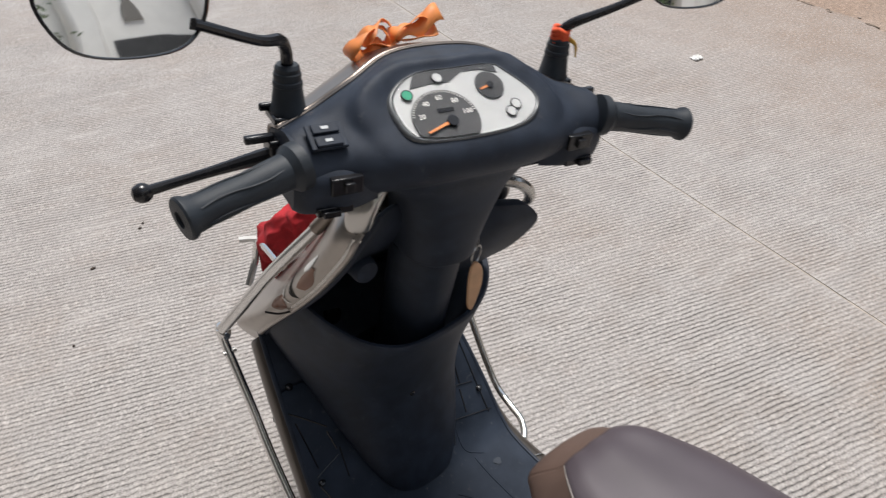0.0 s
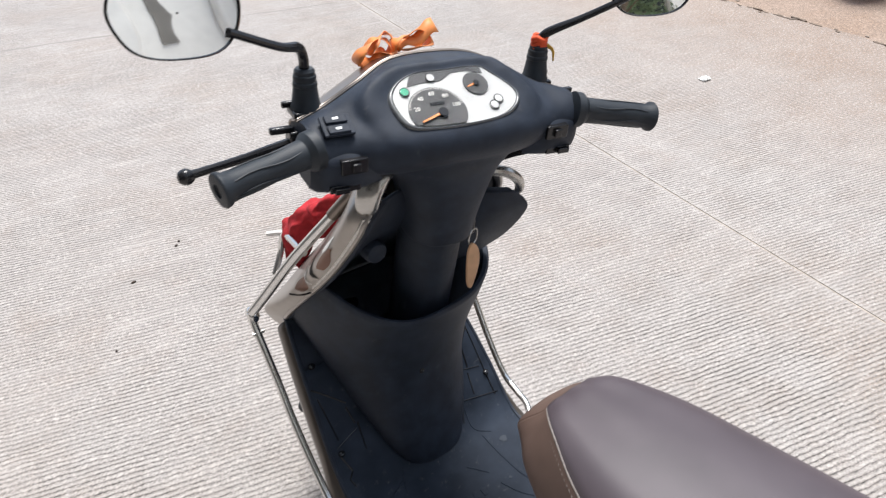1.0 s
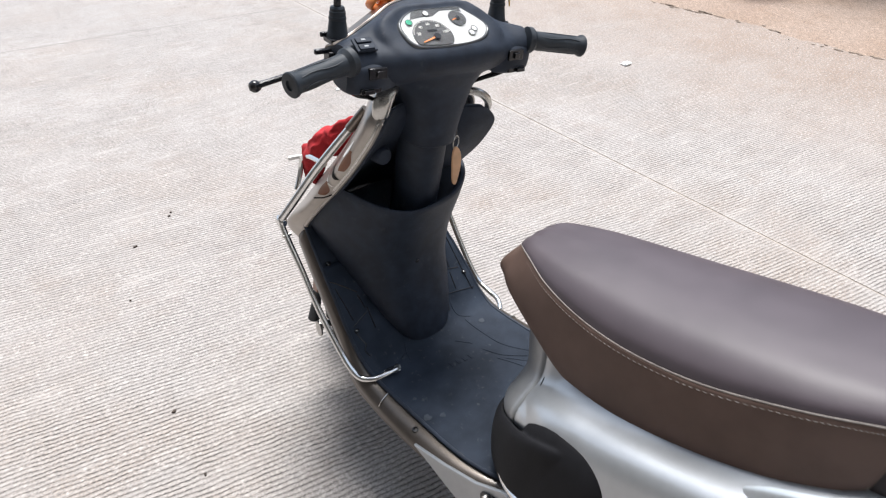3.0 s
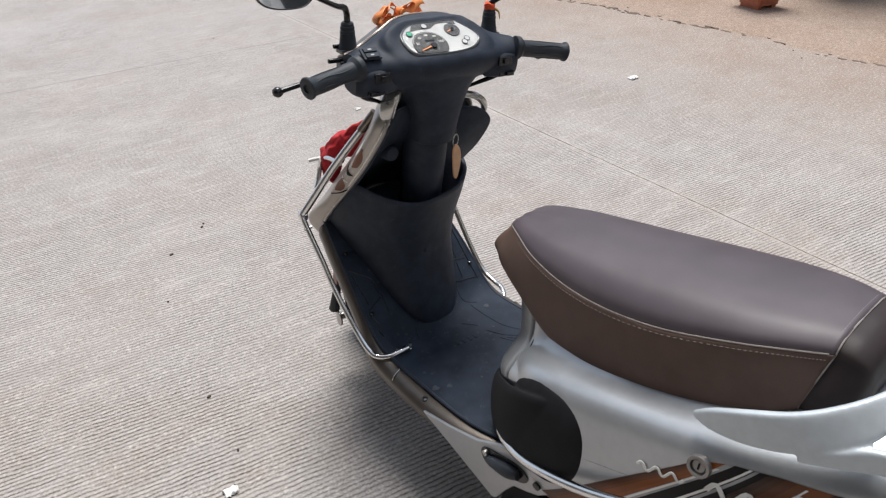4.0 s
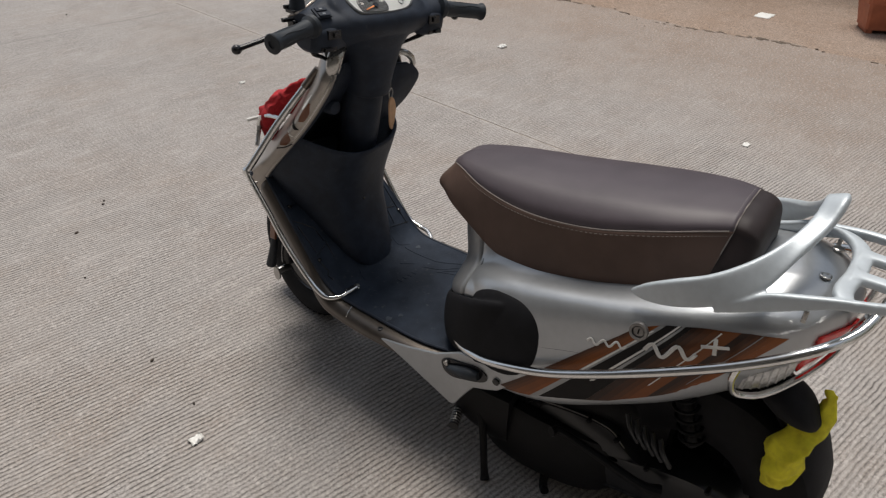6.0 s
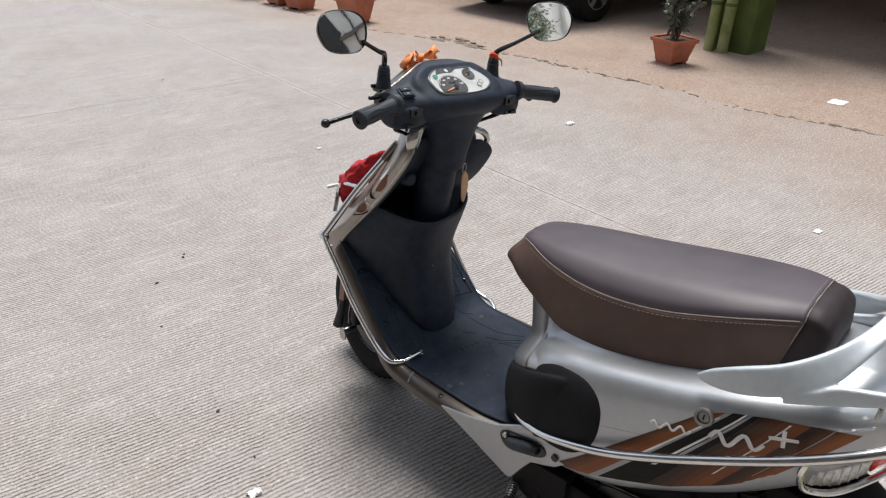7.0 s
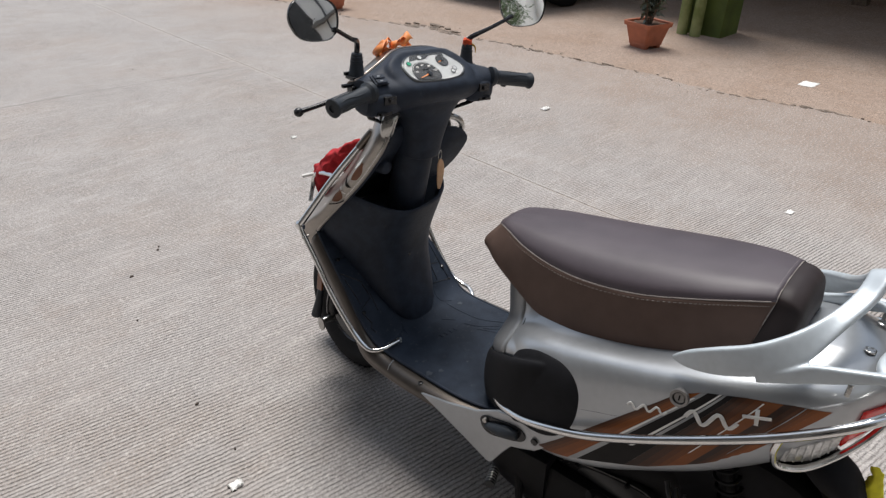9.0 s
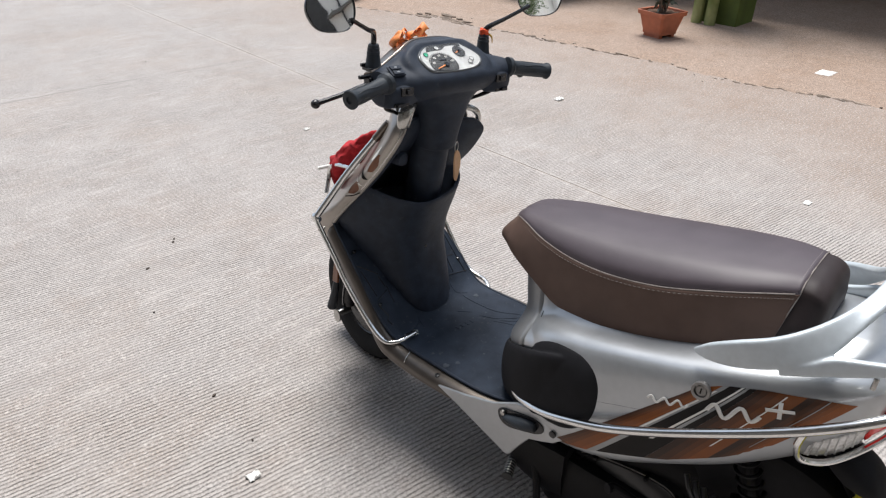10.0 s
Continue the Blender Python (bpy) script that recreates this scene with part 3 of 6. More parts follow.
def column_and_pocket():
    secs = []
    # height, rear reach, half width of the tunnel cover
    for z, rear, hw in ((0.286, -0.008, 0.044), (0.305, -0.005, 0.060), (0.345, 0.008, 0.080), (0.40, 0.026, 0.100), (0.45, 0.040, 0.115), (0.50, 0.042, 0.132), (0.54, 0.034, 0.144), (0.58, 0.020, 0.142), (0.622, 0.004, 0.130)):
        front = max(0.03, float(np.interp(z, [0.286, 0.306, 0.352, 0.415, 0.475, 0.530, 0.58, 0.622], [0.0, 0.02, 0.065, 0.12, 0.18, 0.235, 0.204, 0.168])))
        row = []
        for a in np.linspace(-90, 90, 15):
            q, c = math.sin(radians(a)), math.cos(radians(a))
            lift = float(np.interp(z, [0.48, 0.54, 0.58, 0.622], [0, 0.014, 0.028, 0.040]))
            right = float(np.interp(z, [0.29, 0.45, 0.58, 0.622], [0.004, 0.014, 0.034, 0.040]))
            row.append((hw * math.copysign(abs(q) ** 0.85, q) if q < 0 else (hw + right) * q ** 0.66, front - (front - rear) * c ** 0.8, z + lift * q * q))
        secs.append(row)
    G = loft(secs, 46, 44)
    edge = G[-1]
    lip = edge * (0.955, 1, 1) + (0, 0.007, 0.004)
    low = edge * (0.92, 1, 1) + (0, 0.012, -0.012)
    deep = edge * (0.82, 1, 1) + (0, 0.066, -0.12)
    G = np.concatenate([G, [edge * (0.985, 1, 1) + (0, 0.002, 0.0045)], [lip], [low], [deep]])
    pocket = part("front_pocket", skin(G), BLACK, scooter, "black moulded tunnel cover with an open front pocket", angle=50)
    part("pocket_floor", slab([(0.10 * math.cos(a), 0.115 + 0.045 * math.sin(a), 0.515) for a in np.linspace(0, 2 * math.pi, 20, endpoint=False)], 0.004), PANEL, pocket)
    part("cover_screw", turned([(0.046, 0.0045), (0.0385, 0.0045), (0.037, 0.003)], "y", 12, (-0.003, 0.0035, 0.476)), GLOSSBLACK, pocket)
    part("ignition_lock", turned([(0.05, 0.02), (0.022, 0.020), (0.018, 0.017)], "y", 20, (0.064, 0, 0.778)), GLOSSBLACK, scooter, "black ignition lock barrel", bevel=0.001)
    part("hook_cap", turned([(0.09, 0.0175), (0.062, 0.0175), (0.057, 0.015), (0.055, 0.006)], "y", 24, (-0.066, 0, 0.738)), BLACK, scooter, "round black plastic cap")
    part("glove_flap", skin(loft([[(0.050, 0.03, 0.818), (0.09, 0.000, 0.816), (0.118, -0.009, 0.811), (0.134, -0.010, 0.802)], [(0.05, 0.03, 0.775), (0.10, 0.004, 0.775), (0.135, -0.006, 0.775), (0.155, -0.009, 0.772)], [(0.05, 0.045, 0.72), (0.10, 0.03, 0.72), (0.13, 0.025, 0.718), (0.150, 0.024, 0.714)], [(0.05, 0.075, 0.66), (0.10, 0.068, 0.66), (0.125, 0.066, 0.662), (0.141, 0.066, 0.664)]], 24, 20)), BLACK, scooter, "black inner shoulder panel", thick=0.012, bevel=0.003)
    low = [[(0.021 + 0.047 * math.sin(a), rear + 0.05 - 0.05 * math.cos(a), z) for a in np.linspace(0, 2 * math.pi, 16, endpoint=False)] for z, rear in ((0.53, 0.045), (0.66, 0.018), (0.764, -0.002))]
    part("lower_column", skin(loft(low, 14, 28, True), True, True), BLACK, scooter, "black lower steering column cover")


column_and_pocket()

COWL_X = [-0.182, -0.164, -0.140, -0.10, -0.055, 0, 0.055, 0.10, 0.140, 0.164, 0.182]


def cowl_section(x):
    """Outline (y, z) of the handlebar cover at a distance from the centre."""
    k = [0, 0.06, 0.102, 0.140, 0.182]
    cols = (((0.03, 0.03, 0.02, 0.00, -0.03), (0.880, 0.880, 0.885, 0.890, 0.897)),
            ((-0.03, -0.03, -0.035, -0.047, -0.060), (0.900, 0.900, 0.902, 0.905, 0.908)),
            ((-0.064, -0.062, -0.060, -0.066, -0.077), (0.928, 0.928, 0.928, 0.928, 0.928)),
            ((-0.060, -0.059, -0.056, -0.059, -0.070), (0.957, 0.957, 0.953, 0.949, 0.948)),
            ((-0.020, -0.020, -0.022, -0.035, -0.052), (0.982, 0.981, 0.975, 0.965, 0.960)),
            ((0.032, 0.028, 0.006, -0.012, -0.030), (1.013, 1.011, 0.995, 0.973, 0.961)),
            ((0.058, 0.053, 0.031, 0.010, -0.012), (1.014, 1.010, 0.992, 0.969, 0.954)),
            ((0.114, 0.106, 0.083, 0.050, 0.014), (0.985, 0.982, 0.968, 0.952, 0.941)),
            ((0.100, 0.090, 0.066, 0.036, 0.000), (0.915, 0.912, 0.910, 0.908, 0.906)))
    sweep = float(np.interp(abs(x), [0, 0.06, 0.102, 0.140, 0.182], [0, 0, 0.006, 0.024, 0.036]))
    return [(x, float(np.interp(abs(x), k, ys)) + sweep, float(np.interp(abs(x), k, zs)) + 0.15 * sweep) for ys, zs in cols]


DASH = Matrix(((1, 0, 0, 0), (0, 0.858, -0.514, -0.0165), (0, 0.514, 0.858, 0.987), (0, 0, 0, 1)))


def dash_outline(grow=0.0, n=48):
    P = [(-0.078, -0.012), (-0.062, -0.038), (0.0, -0.043), (0.058, -0.036), (0.084, -0.010), (0.060, 0.026), (0.044, 0.036), (0.0, 0.036), (-0.044, 0.034), (-0.074, 0.014)]
    C = cr(np.array(P), n, True)
    return C * (1 + grow / 0.065)


def ring(xy, z0, z1):
    return [[(p[0], p[1], z) for p in xy] for z in (z0, z1)]


def disc(x, y, r, z, d=0.0008, n=28):
    return slab([(x + r * math.cos(a), y + r * math.sin(a), z) for a in np.linspace(0, 2 * math.pi, n, endpoint=False)], d)


def column_rings():
    """Levels of the steering column cover, from its lower rim up into the handlebar cover."""
    up = []
    for z, rear, hw, off in ((0.758, -0.006, 0.046, 0.021), (0.762, -0.010, 0.050, 0.021), (0.80, -0.016, 0.054, 0.022), (0.84, -0.025, 0.063, 0.020), (0.875, -0.034, 0.077, 0.015), (0.905, -0.046, 0.102, 0.006), (0.935, -0.050, 0.115, 0.0)):
        dep = 0.062
        up.append([(off + hw * math.copysign(abs(math.sin(a)) ** 0.8, math.sin(a)), rear + dep - dep * math.copysign(abs(math.cos(a)) ** 0.8, math.cos(a)), z) for a in np.linspace(0, 2 * math.pi, 20, endpoint=False)])
    return up


def lettering(words, size):
    """Flat raised characters of the built-in font, centred on the origin."""
    curve = bpy.data.curves.new("lettering", "FONT")
    curve.body, curve.size, curve.align_x, curve.align_y = words, size, "CENTER", "CENTER"
    curve.extrude, curve.resolution_u = size * 0.03, 2
    ob = bpy.data.objects.new("lettering", curve)
    me = bpy.data.meshes.new_from_object(ob)
    piece = [tuple(v.co) for v in me.vertices], [tuple(p.vertices) for p in me.polygons]
    bpy.data.objects.remove(ob)
    bpy.data.meshes.remove(me)
    bpy.data.curves.remove(curve)
    return piece


def handlebar():
    S = [cowl_section(x) for x in COWL_X]
    # one moulding: handlebar cover, instrument hood and column flow into each other
    shell = skin(loft(S, 70, 60, True), True, True)
    column = skin(loft(column_rings(), 30, 44, True), True, True)
    # the hood's ridge stands up along the front and sinks into the cover towards the rider
    rim = [(0.040, -0.034, -0.040), (0.040, -0.020, -0.030), (0.034, -0.005, -0.018), (0.028, 0.0012, -0.010), (0.021, 0.0016, -0.0065), (0.013, 0.0, -0.0048), (0.004, -0.0036, -0.0040)]
    lift = lambda p: max(0.0, min(1.0, (p[1] + 0.020) / 0.045))
    hood_block = moved(skin(np.array([[(p[0], p[1], b + (h - b) * lift(p)) for p in dash_outline(g)] for g, h, b in rim]), True, True), DASH)
    cowl = part("handlebar_cover", joined(shell, column, hood_block), BLACK, scooter, "black textured handlebar and column cover", STEER)
    fuse = cowl.modifiers.new("moulding", "REMESH")
    fuse.mode, fuse.voxel_size, fuse.use_smooth_shade = "VOXEL", 0.0026, True
    soft = cowl.modifiers.new("soft", "SMOOTH")
    soft.factor, soft.iterations = 0.5, 14
    front = loft([[s[6], s[7], s[8], s[0]] for s in S], 60, 20) + (0, 0.002, 0.001)
    part("front_cowl", skin(front), DARKSILVER, scooter, "silver front headlamp cowl", STEER, thick=0.004)
    part("cowl_seam", tube([(x, float(y), float(z) + 0.001) for x, y, z in (s[6] for s in S)], 0.0014, 8, 60), DARKSILVER, cowl, "bright edge between the cowls", STEER)
    for s in (-1, 1):
        part("end_plate", mx(slab(cr(np.array(cowl_section(-0.182)), 30, True), 0.004, (1, 0, 0)), s), BLACK, cowl, "", STEER)
    X = STEER @ DASH
    # instrument panel: hood, bezel, dials
    hood = np.array([[(p[0], p[1], h) for p in dash_outline(g)] for g, h in ((0.0050, -0.007), (0.0042, -0.0015), (0.0028, 0.0004), (0.0012, 0.0006), (0.0, -0.0006), (-0.001, -0.006))])
    dash = part("instrument_panel", skin(hood, True), BEZEL, scooter, "instrument cluster with a white face and two dials", X, angle=60)
    outline = dash_outline(-0.0015, 96)
    reach = np.hypot(outline[:, 0], outline[:, 1])
    bearing = np.arctan2(outline[:, 1], outline[:, 0])
    order = np.argsort(bearing)

    def inside(x, y):
        r, a = math.hypot(x, y), math.atan2(y, x)
        top = float(np.interp(a, bearing[order], reach[order], period=2 * math.pi))
        k = min(1, top / max(r, 1e-6))
        return x * k, y * k

    part("panel_face", slab([(p[0], p[1], -0.002) for p in dash_outline(-0.0005)], 0.0015), DIALWHITE, dash, "white printed instrument face", X)
    strip = [inside(x, 0.2) for x in np.linspace(-0.30, 0.30, 24)]
    strip = [p for p in strip if p[1] > 0.018] + [(0.050, 0.024), (0.030, 0.0305), (0.008, 0.030), (-0.010, 0.020), (-0.034, 0.020), (-0.056, 0.017)]
    part("top_strip", slab([(p[0], p[1], -0.0005) for p in strip], 0.0008), DIALDARK, dash, "grey strip along the top", X)
    speedo = part("speedometer", slab([(*inside(-0.030 + 0.037 * math.cos(a), -0.022 + 0.034 * math.sin(a)), 0.0004) for a in np.linspace(0, 2 * math.pi, 48, endpoint=False)], 0.001), DIALDARK, dash, "dark round speedometer dial", X)
    for k in range(9):
        a = radians(12 + 19.5 * k)
        c = (-0.030 + 0.030 * math.cos(a), -0.022 + 0.0275 * math.sin(a))
        q = pose(c[0], c[1], 0.0016, 0, 0, math.degrees(a) - 90)
        if k % 2 == 0:
            part("numeral", moved(lettering(("100", "80", "60", "40", "20")[k // 2], 0.0078), pose(-0.030 + 0.0262 * math.cos(a), -0.0215 + 0.0240 * math.sin(a), 0.0018)), WHITE, speedo, "white printed numeral", X, flat=True)
        for j in range(4):
            b = a + radians(19.5 * j / 4)
            if k < 8 or j == 0:
                part("scale_mark", moved(box(-0.00035, 0.00035, -0.0012, 0.0012, 0, 0.0004), pose(-0.030 + 0.0350 * math.cos(b), -0.022 + 0.0322 * math.sin(b), 0.0014, 0, 0, math.degrees(b) - 90)), WHITE, speedo, "", X, flat=True)
    part("hub", disc(-0.026, -0.026, 0.006, 0.0016, 0.004, 20), GLOSSBLACK, speedo, "", X)
    part("needle", slab([(-0.027, -0.0245, 0.0035), (-0.026, -0.0275, 0.0035), (-0.056, -0.0365, 0.0035), (-0.0565, -0.0345, 0.0035)], 0.0008), NEEDLE, speedo, "orange needle", X)
    part("odometer", moved(box(-0.009, 0.009, -0.0022, 0.0022, 0.0016, 0.0022), pose(-0.028, -0.012, 0)), GLOSSBLACK, speedo, "", X)
    fuel = part("fuel_gauge", disc(0.034, 0.010, 0.0165, 0.0006, 0.001, 32), DIALDARK, dash, "small dark round fuel gauge", X)
    part("needle", slab([(0.034, 0.0115, 0.002), (0.034, 0.0085, 0.002), (0.021, 0.005, 0.002), (0.0208, 0.0065, 0.002)], 0.0008), NEEDLE, fuel, "orange needle", X)
    part("hub", disc(0.034, 0.010, 0.004, 0.002, 0.002, 16), GLOSSBLACK, fuel, "", X)
    for x, y, m, nm in ((-0.062, 0.010, GREEN, "green tell-tale lamp"), (-0.022, 0.026, DIALWHITE, "round white tell-tale"), (0.055, -0.016, DIALWHITE, "round white tell-tale"), (0.046, -0.024, DIALWHITE, "round white tell-tale")):
        part("tell_tale", disc(x, y, 0.0052, 0.0008, 0.0012, 20), m, dash, nm, X)
        part("tell_tale_ring", tube([(x + 0.0058 * math.cos(a), y + 0.0058 * math.sin(a), 0.0016) for a in np.linspace(0, 2 * math.pi, 12, endpoint=False)], 0.0007, 6, 24, True), DIALDARK, dash, "", X)
    glass_pane = part("lens", skin(np.array([[(p[0] * q, p[1] * q, h) for p in dash_outline(-0.0005)] for q, h in ((1, 0.003), (0.8, 0.0045), (0.4, 0.0055), (0.02, 0.006))]), True), GLASS, dash, "clear instrument lens", X)
    glass_pane.visible_shadow = False
    # grips, flanges, levers, switches
    for s in (-1, 1):
        hold = Matrix.Translation((-0.2925, -0.058, 0.934)) @ Matrix.Rotation(radians(14.6), 4, "Z") @ Matrix.Rotation(radians(-7), 4, "Y")
        grip = part("grip", mx(moved(turned([(0.122, 0.012), (0.120, 0.0235), (0.110, 0.0230), (0.103, 0.0172), (0.062, 0.0155), (0.025, 0.0158), (0.010, 0.0168), (0.006, 0.0195), (0.002, 0.020), (0.0, 0.0185), (-0.0008, 0.008), (0.002, 0.0075), (0.002, 0.001)], "x", 28), hold), s), RUBBER, scooter, "black rubber handlebar grip", STEER)
        for k in range(6):
            a = 2 * math.pi * k / 6 + 0.3
            part("rib", mx(moved(tube([(0.095 - 0.016 * j, 0.0160 * math.cos(a + 0.12 * math.sin(j * 1.3)), 0.0160 * math.sin(a + 0.12 * math.sin(j * 1.3))) for j in range(6)], 0.0011, 6, 20), hold), s), RUBBER, grip, "", STEER)
        lever = part("brake_lever", mx(tube([(-0.180, 0.030, 0.932), (-0.205, 0.034, 0.926), (-0.24, 0.040, 0.917), (-0.275, 0.044, 0.909), (-0.304, 0.046, 0.903)], [0.0085, 0.0075, 0.0055, 0.005, 0.0055], 10, 30), s), GLOSSBLACK, scooter, "black brake lever with a ball end", STEER)
        part("ball_end", mx(turned([(-0.010, 0.001), (-0.0085, 0.006), (-0.004, 0.0092), (0, 0.010), (0.004, 0.0092), (0.0085, 0.006), (0.010, 0.001)], "x", 16, (-0.308, 0.046, 0.902)), s), GLOSSBLACK, lever, "", STEER)
        part("pivot", mx(joined(box(-0.192, -0.172, 0.018, 0.040, 0.934, 0.950), box(-0.214, -0.185, 0.022, 0.030, 0.948, 0.956)), s), GLOSSBLACK, lever, "", STEER, bevel=0.002)
        part("switch_box", mx(skin(loft([[(x, -0.020 + f, 0.888 + d), (x, -0.042 + e + f, 0.902), (x, -0.045 + e + f, 0.936), (x, -0.020 + f, 0.948), (x, 0.015 + f, 0.94), (x, 0.012 + f, 0.892 + d)] for x, d, e, f in ((-0.186, 0.012, 0.008, 0.006), (-0.176, 0.004, 0.002, 0.002), (-0.150, 0.002, 0.0, -0.002), (-0.128, 0.006, 0.004, -0.006), (-0.10, 0.014, 0.020, -0.012))], 18, 24, True), True, True), s), BLACK, scooter, "black switch housing", STEER)
        part("switch", mx(joined(box(-0.156, -0.124, -0.0515, -0.043, 0.922, 0.940), box(-0.144, -0.134, -0.056, -0.050, 0.926, 0.936)), s), GLOSSBLACK, scooter, "black thumb switch", STEER, bevel=0.001)
        part("switch", mx(joined(box(-0.168, -0.131, -0.046, -0.034, 0.898, 0.907), box(-0.164, -0.146, -0.052, -0.044, 0.899, 0.906)), s), GLOSSBLACK, scooter, "black horn button", STEER, bevel=0.001)
    Q = Matrix(((1, 0, 0, -0.150), (0, 0.87, -0.49, -0.020), (0, 0.49, 0.87, 0.968), (0, 0, 0, 1)))
    rocker = part("rocker_switch", slab([(-0.018, -0.014, 0), (0.018, -0.014, 0), (0.018, 0.014, 0), (-0.018, 0.014, 0)], 0.004), BLACK, scooter, "black rocker switch with white symbol bars", STEER @ Q, bevel=0.001)
    for y in (-0.007, 0.007):
        part("rocker", box(-0.013, 0.013, y - 0.0055, y + 0.0055, 0.003, 0.0068), BLACK, rocker, "", STEER @ Q, bevel=0.001)
        part("symbol_bar", box(-0.004, 0.003, y - 0.0016, y + 0.0016, 0.0068, 0.0072), DECALGREY, rocker, "", STEER @ Q, flat=True)
    for k in range(3):
        part("print_bar", box(0.160, 0.166, -0.012 + 0.008 * k, -0.008 + 0.008 * k, 0.9665, 0.9672), DECALGREY, cowl, "", STEER, flat=True)
    part("brake_cable", tube([(0.172, -0.02, 0.905), (0.15, 0.0, 0.885), (0.115, 0.02, 0.868), (0.07, 0.035, 0.85), (0.04, 0.05, 0.82)], [0.004, 0.0055, 0.004, 0.003, 0.003], 8, 30), GLOSSBLACK, scooter, "black brake cable", STEER)
    part("brake_cable", tube([(-0.172, -0.01, 0.905), (-0.15, 0.01, 0.88), (-0.11, 0.03, 0.86), (-0.06, 0.04, 0.83)], [0.004, 0.0055, 0.004, 0.003], 8, 30), GLOSSBLACK, scooter, "black brake cable", STEER)
    # mirrors
    for s in (-1, 1):
        boot = part("mirror_boot", mx(turned([(0, 0.0180), (0.004, 0.0180), (0.006, 0.0168), (0.028, 0.0138), (0.029, 0.0146), (0.033, 0.0142), (0.034, 0.0130), (0.038, 0.0136), (0.041, 0.0132), (0.042, 0.0120), (0.046, 0.0122), (0.049, 0.010)], "z", 24, (-0.163, 0.046, 0.966)), s), RUBBER, scooter, "black rubber mirror boot", STEER)
        part("clamp", mx(joined(box(-0.182, -0.146, 0.030, 0.062, 0.958, 0.967), box(-0.19, -0.15, 0.052, 0.058, 0.966, 0.974)), s), GLOSSBLACK, boot, "", STEER, bevel=0.002)
        bend = [(-0.163, 0.046, 1.01), (-0.165, 0.043, 1.03), (-0.174, 0.034, 1.043), (-0.20, 0.015, 1.052), (-0.255, -0.008, 1.078)] if s < 0 else [(-0.163, 0.046, 1.01), (-0.165, 0.044, 1.024), (-0.176, 0.038, 1.034), (-0.21, 0.022, 1.052), (-0.262, -0.002, 1.082)]
        part("stem", mx(tube(bend, [0.006, 0.006, 0.006, 0.0048, 0.0045], 10, 40), s), GLOSSBLACK, scooter, "black mirror stem", STEER)
        # shell faces the rider: x outwards, y up, z towards the rider
        shape = cr(np.array([(0.062, -0.018), (0.066, 0.012), (0.046, 0.042), (0.004, 0.050), (-0.044, 0.042), (-0.066, 0.018), (-0.060, -0.022), (-0.034, -0.048), (0.012, -0.050), (0.046, -0.040)]), 44, True)
        eye = Vector((-0.300, -0.004, 1.098)) if s < 0 else Vector((0.295, 0.0, 1.103))
        face = Vector(MIRROR_FACE[s]).normalized()
        up = Vector((0, 0, 1)) - face * face.z
        up.normalize()
        right = up.cross(face)
        W = STEER @ Matrix([(right[i], up[i], face[i], eye[i]) for i in range(3)] + [(0, 0, 0, 1)])
        pts = shape if s < 0 else shape * (-1, 1)
        pts = pts * ((-0.95, 0.84) if s < 0 else (-0.95, 0.93))
        shell = np.array([[(p[0] * q, p[1] * q, h) for p in pts] for q, h in ((0.05, -0.030), (0.5, -0.026), (0.85, -0.014), (0.99, -0.002), (1.0, 0.003), (0.975, 0.0045), (0.955, 0.0025), (0.95, 0.0))])
        mirror = part("mirror", skin(shell, True), GLOSSBLACK, scooter, "black-rimmed oval rear-view mirror", W, angle=50)
        part("mirror_glass", skin(np.array([[(p[0] * q, p[1] * q, 0.0012 + 0.0012 * (1 - q * q)) for p in pts] for q in (0.958, 0.7, 0.4, 0.02)]), True), MIRROR, mirror, "mirror glass", W)


MIRROR_FACE = {-1: (0.16, -0.86, 0.30), 1: (-0.30, -0.90, 0.22)}
handlebar()

# ---- floor, skirts, lower fairing ----
FL_Y = [-0.40, -0.36, -0.28, -0.15, -0.03, 0.02, 0.065, 0.12, 0.18, 0.235, 0.252]
FL_Z = [0.286, 0.284, 0.282, 0.282, 0.286, 0.306, 0.352, 0.415, 0.475, 0.530, 0.560]
FL_X = [0.150, 0.164, 0.178, 0.177, 0.174, 0.175, 0.174, 0.167, 0.158, 0.148, 0.144]


def floor_at(y):
    return float(np.interp(y, FL_Y, FL_Z)), float(np.interp(y, FL_Y, FL_X))


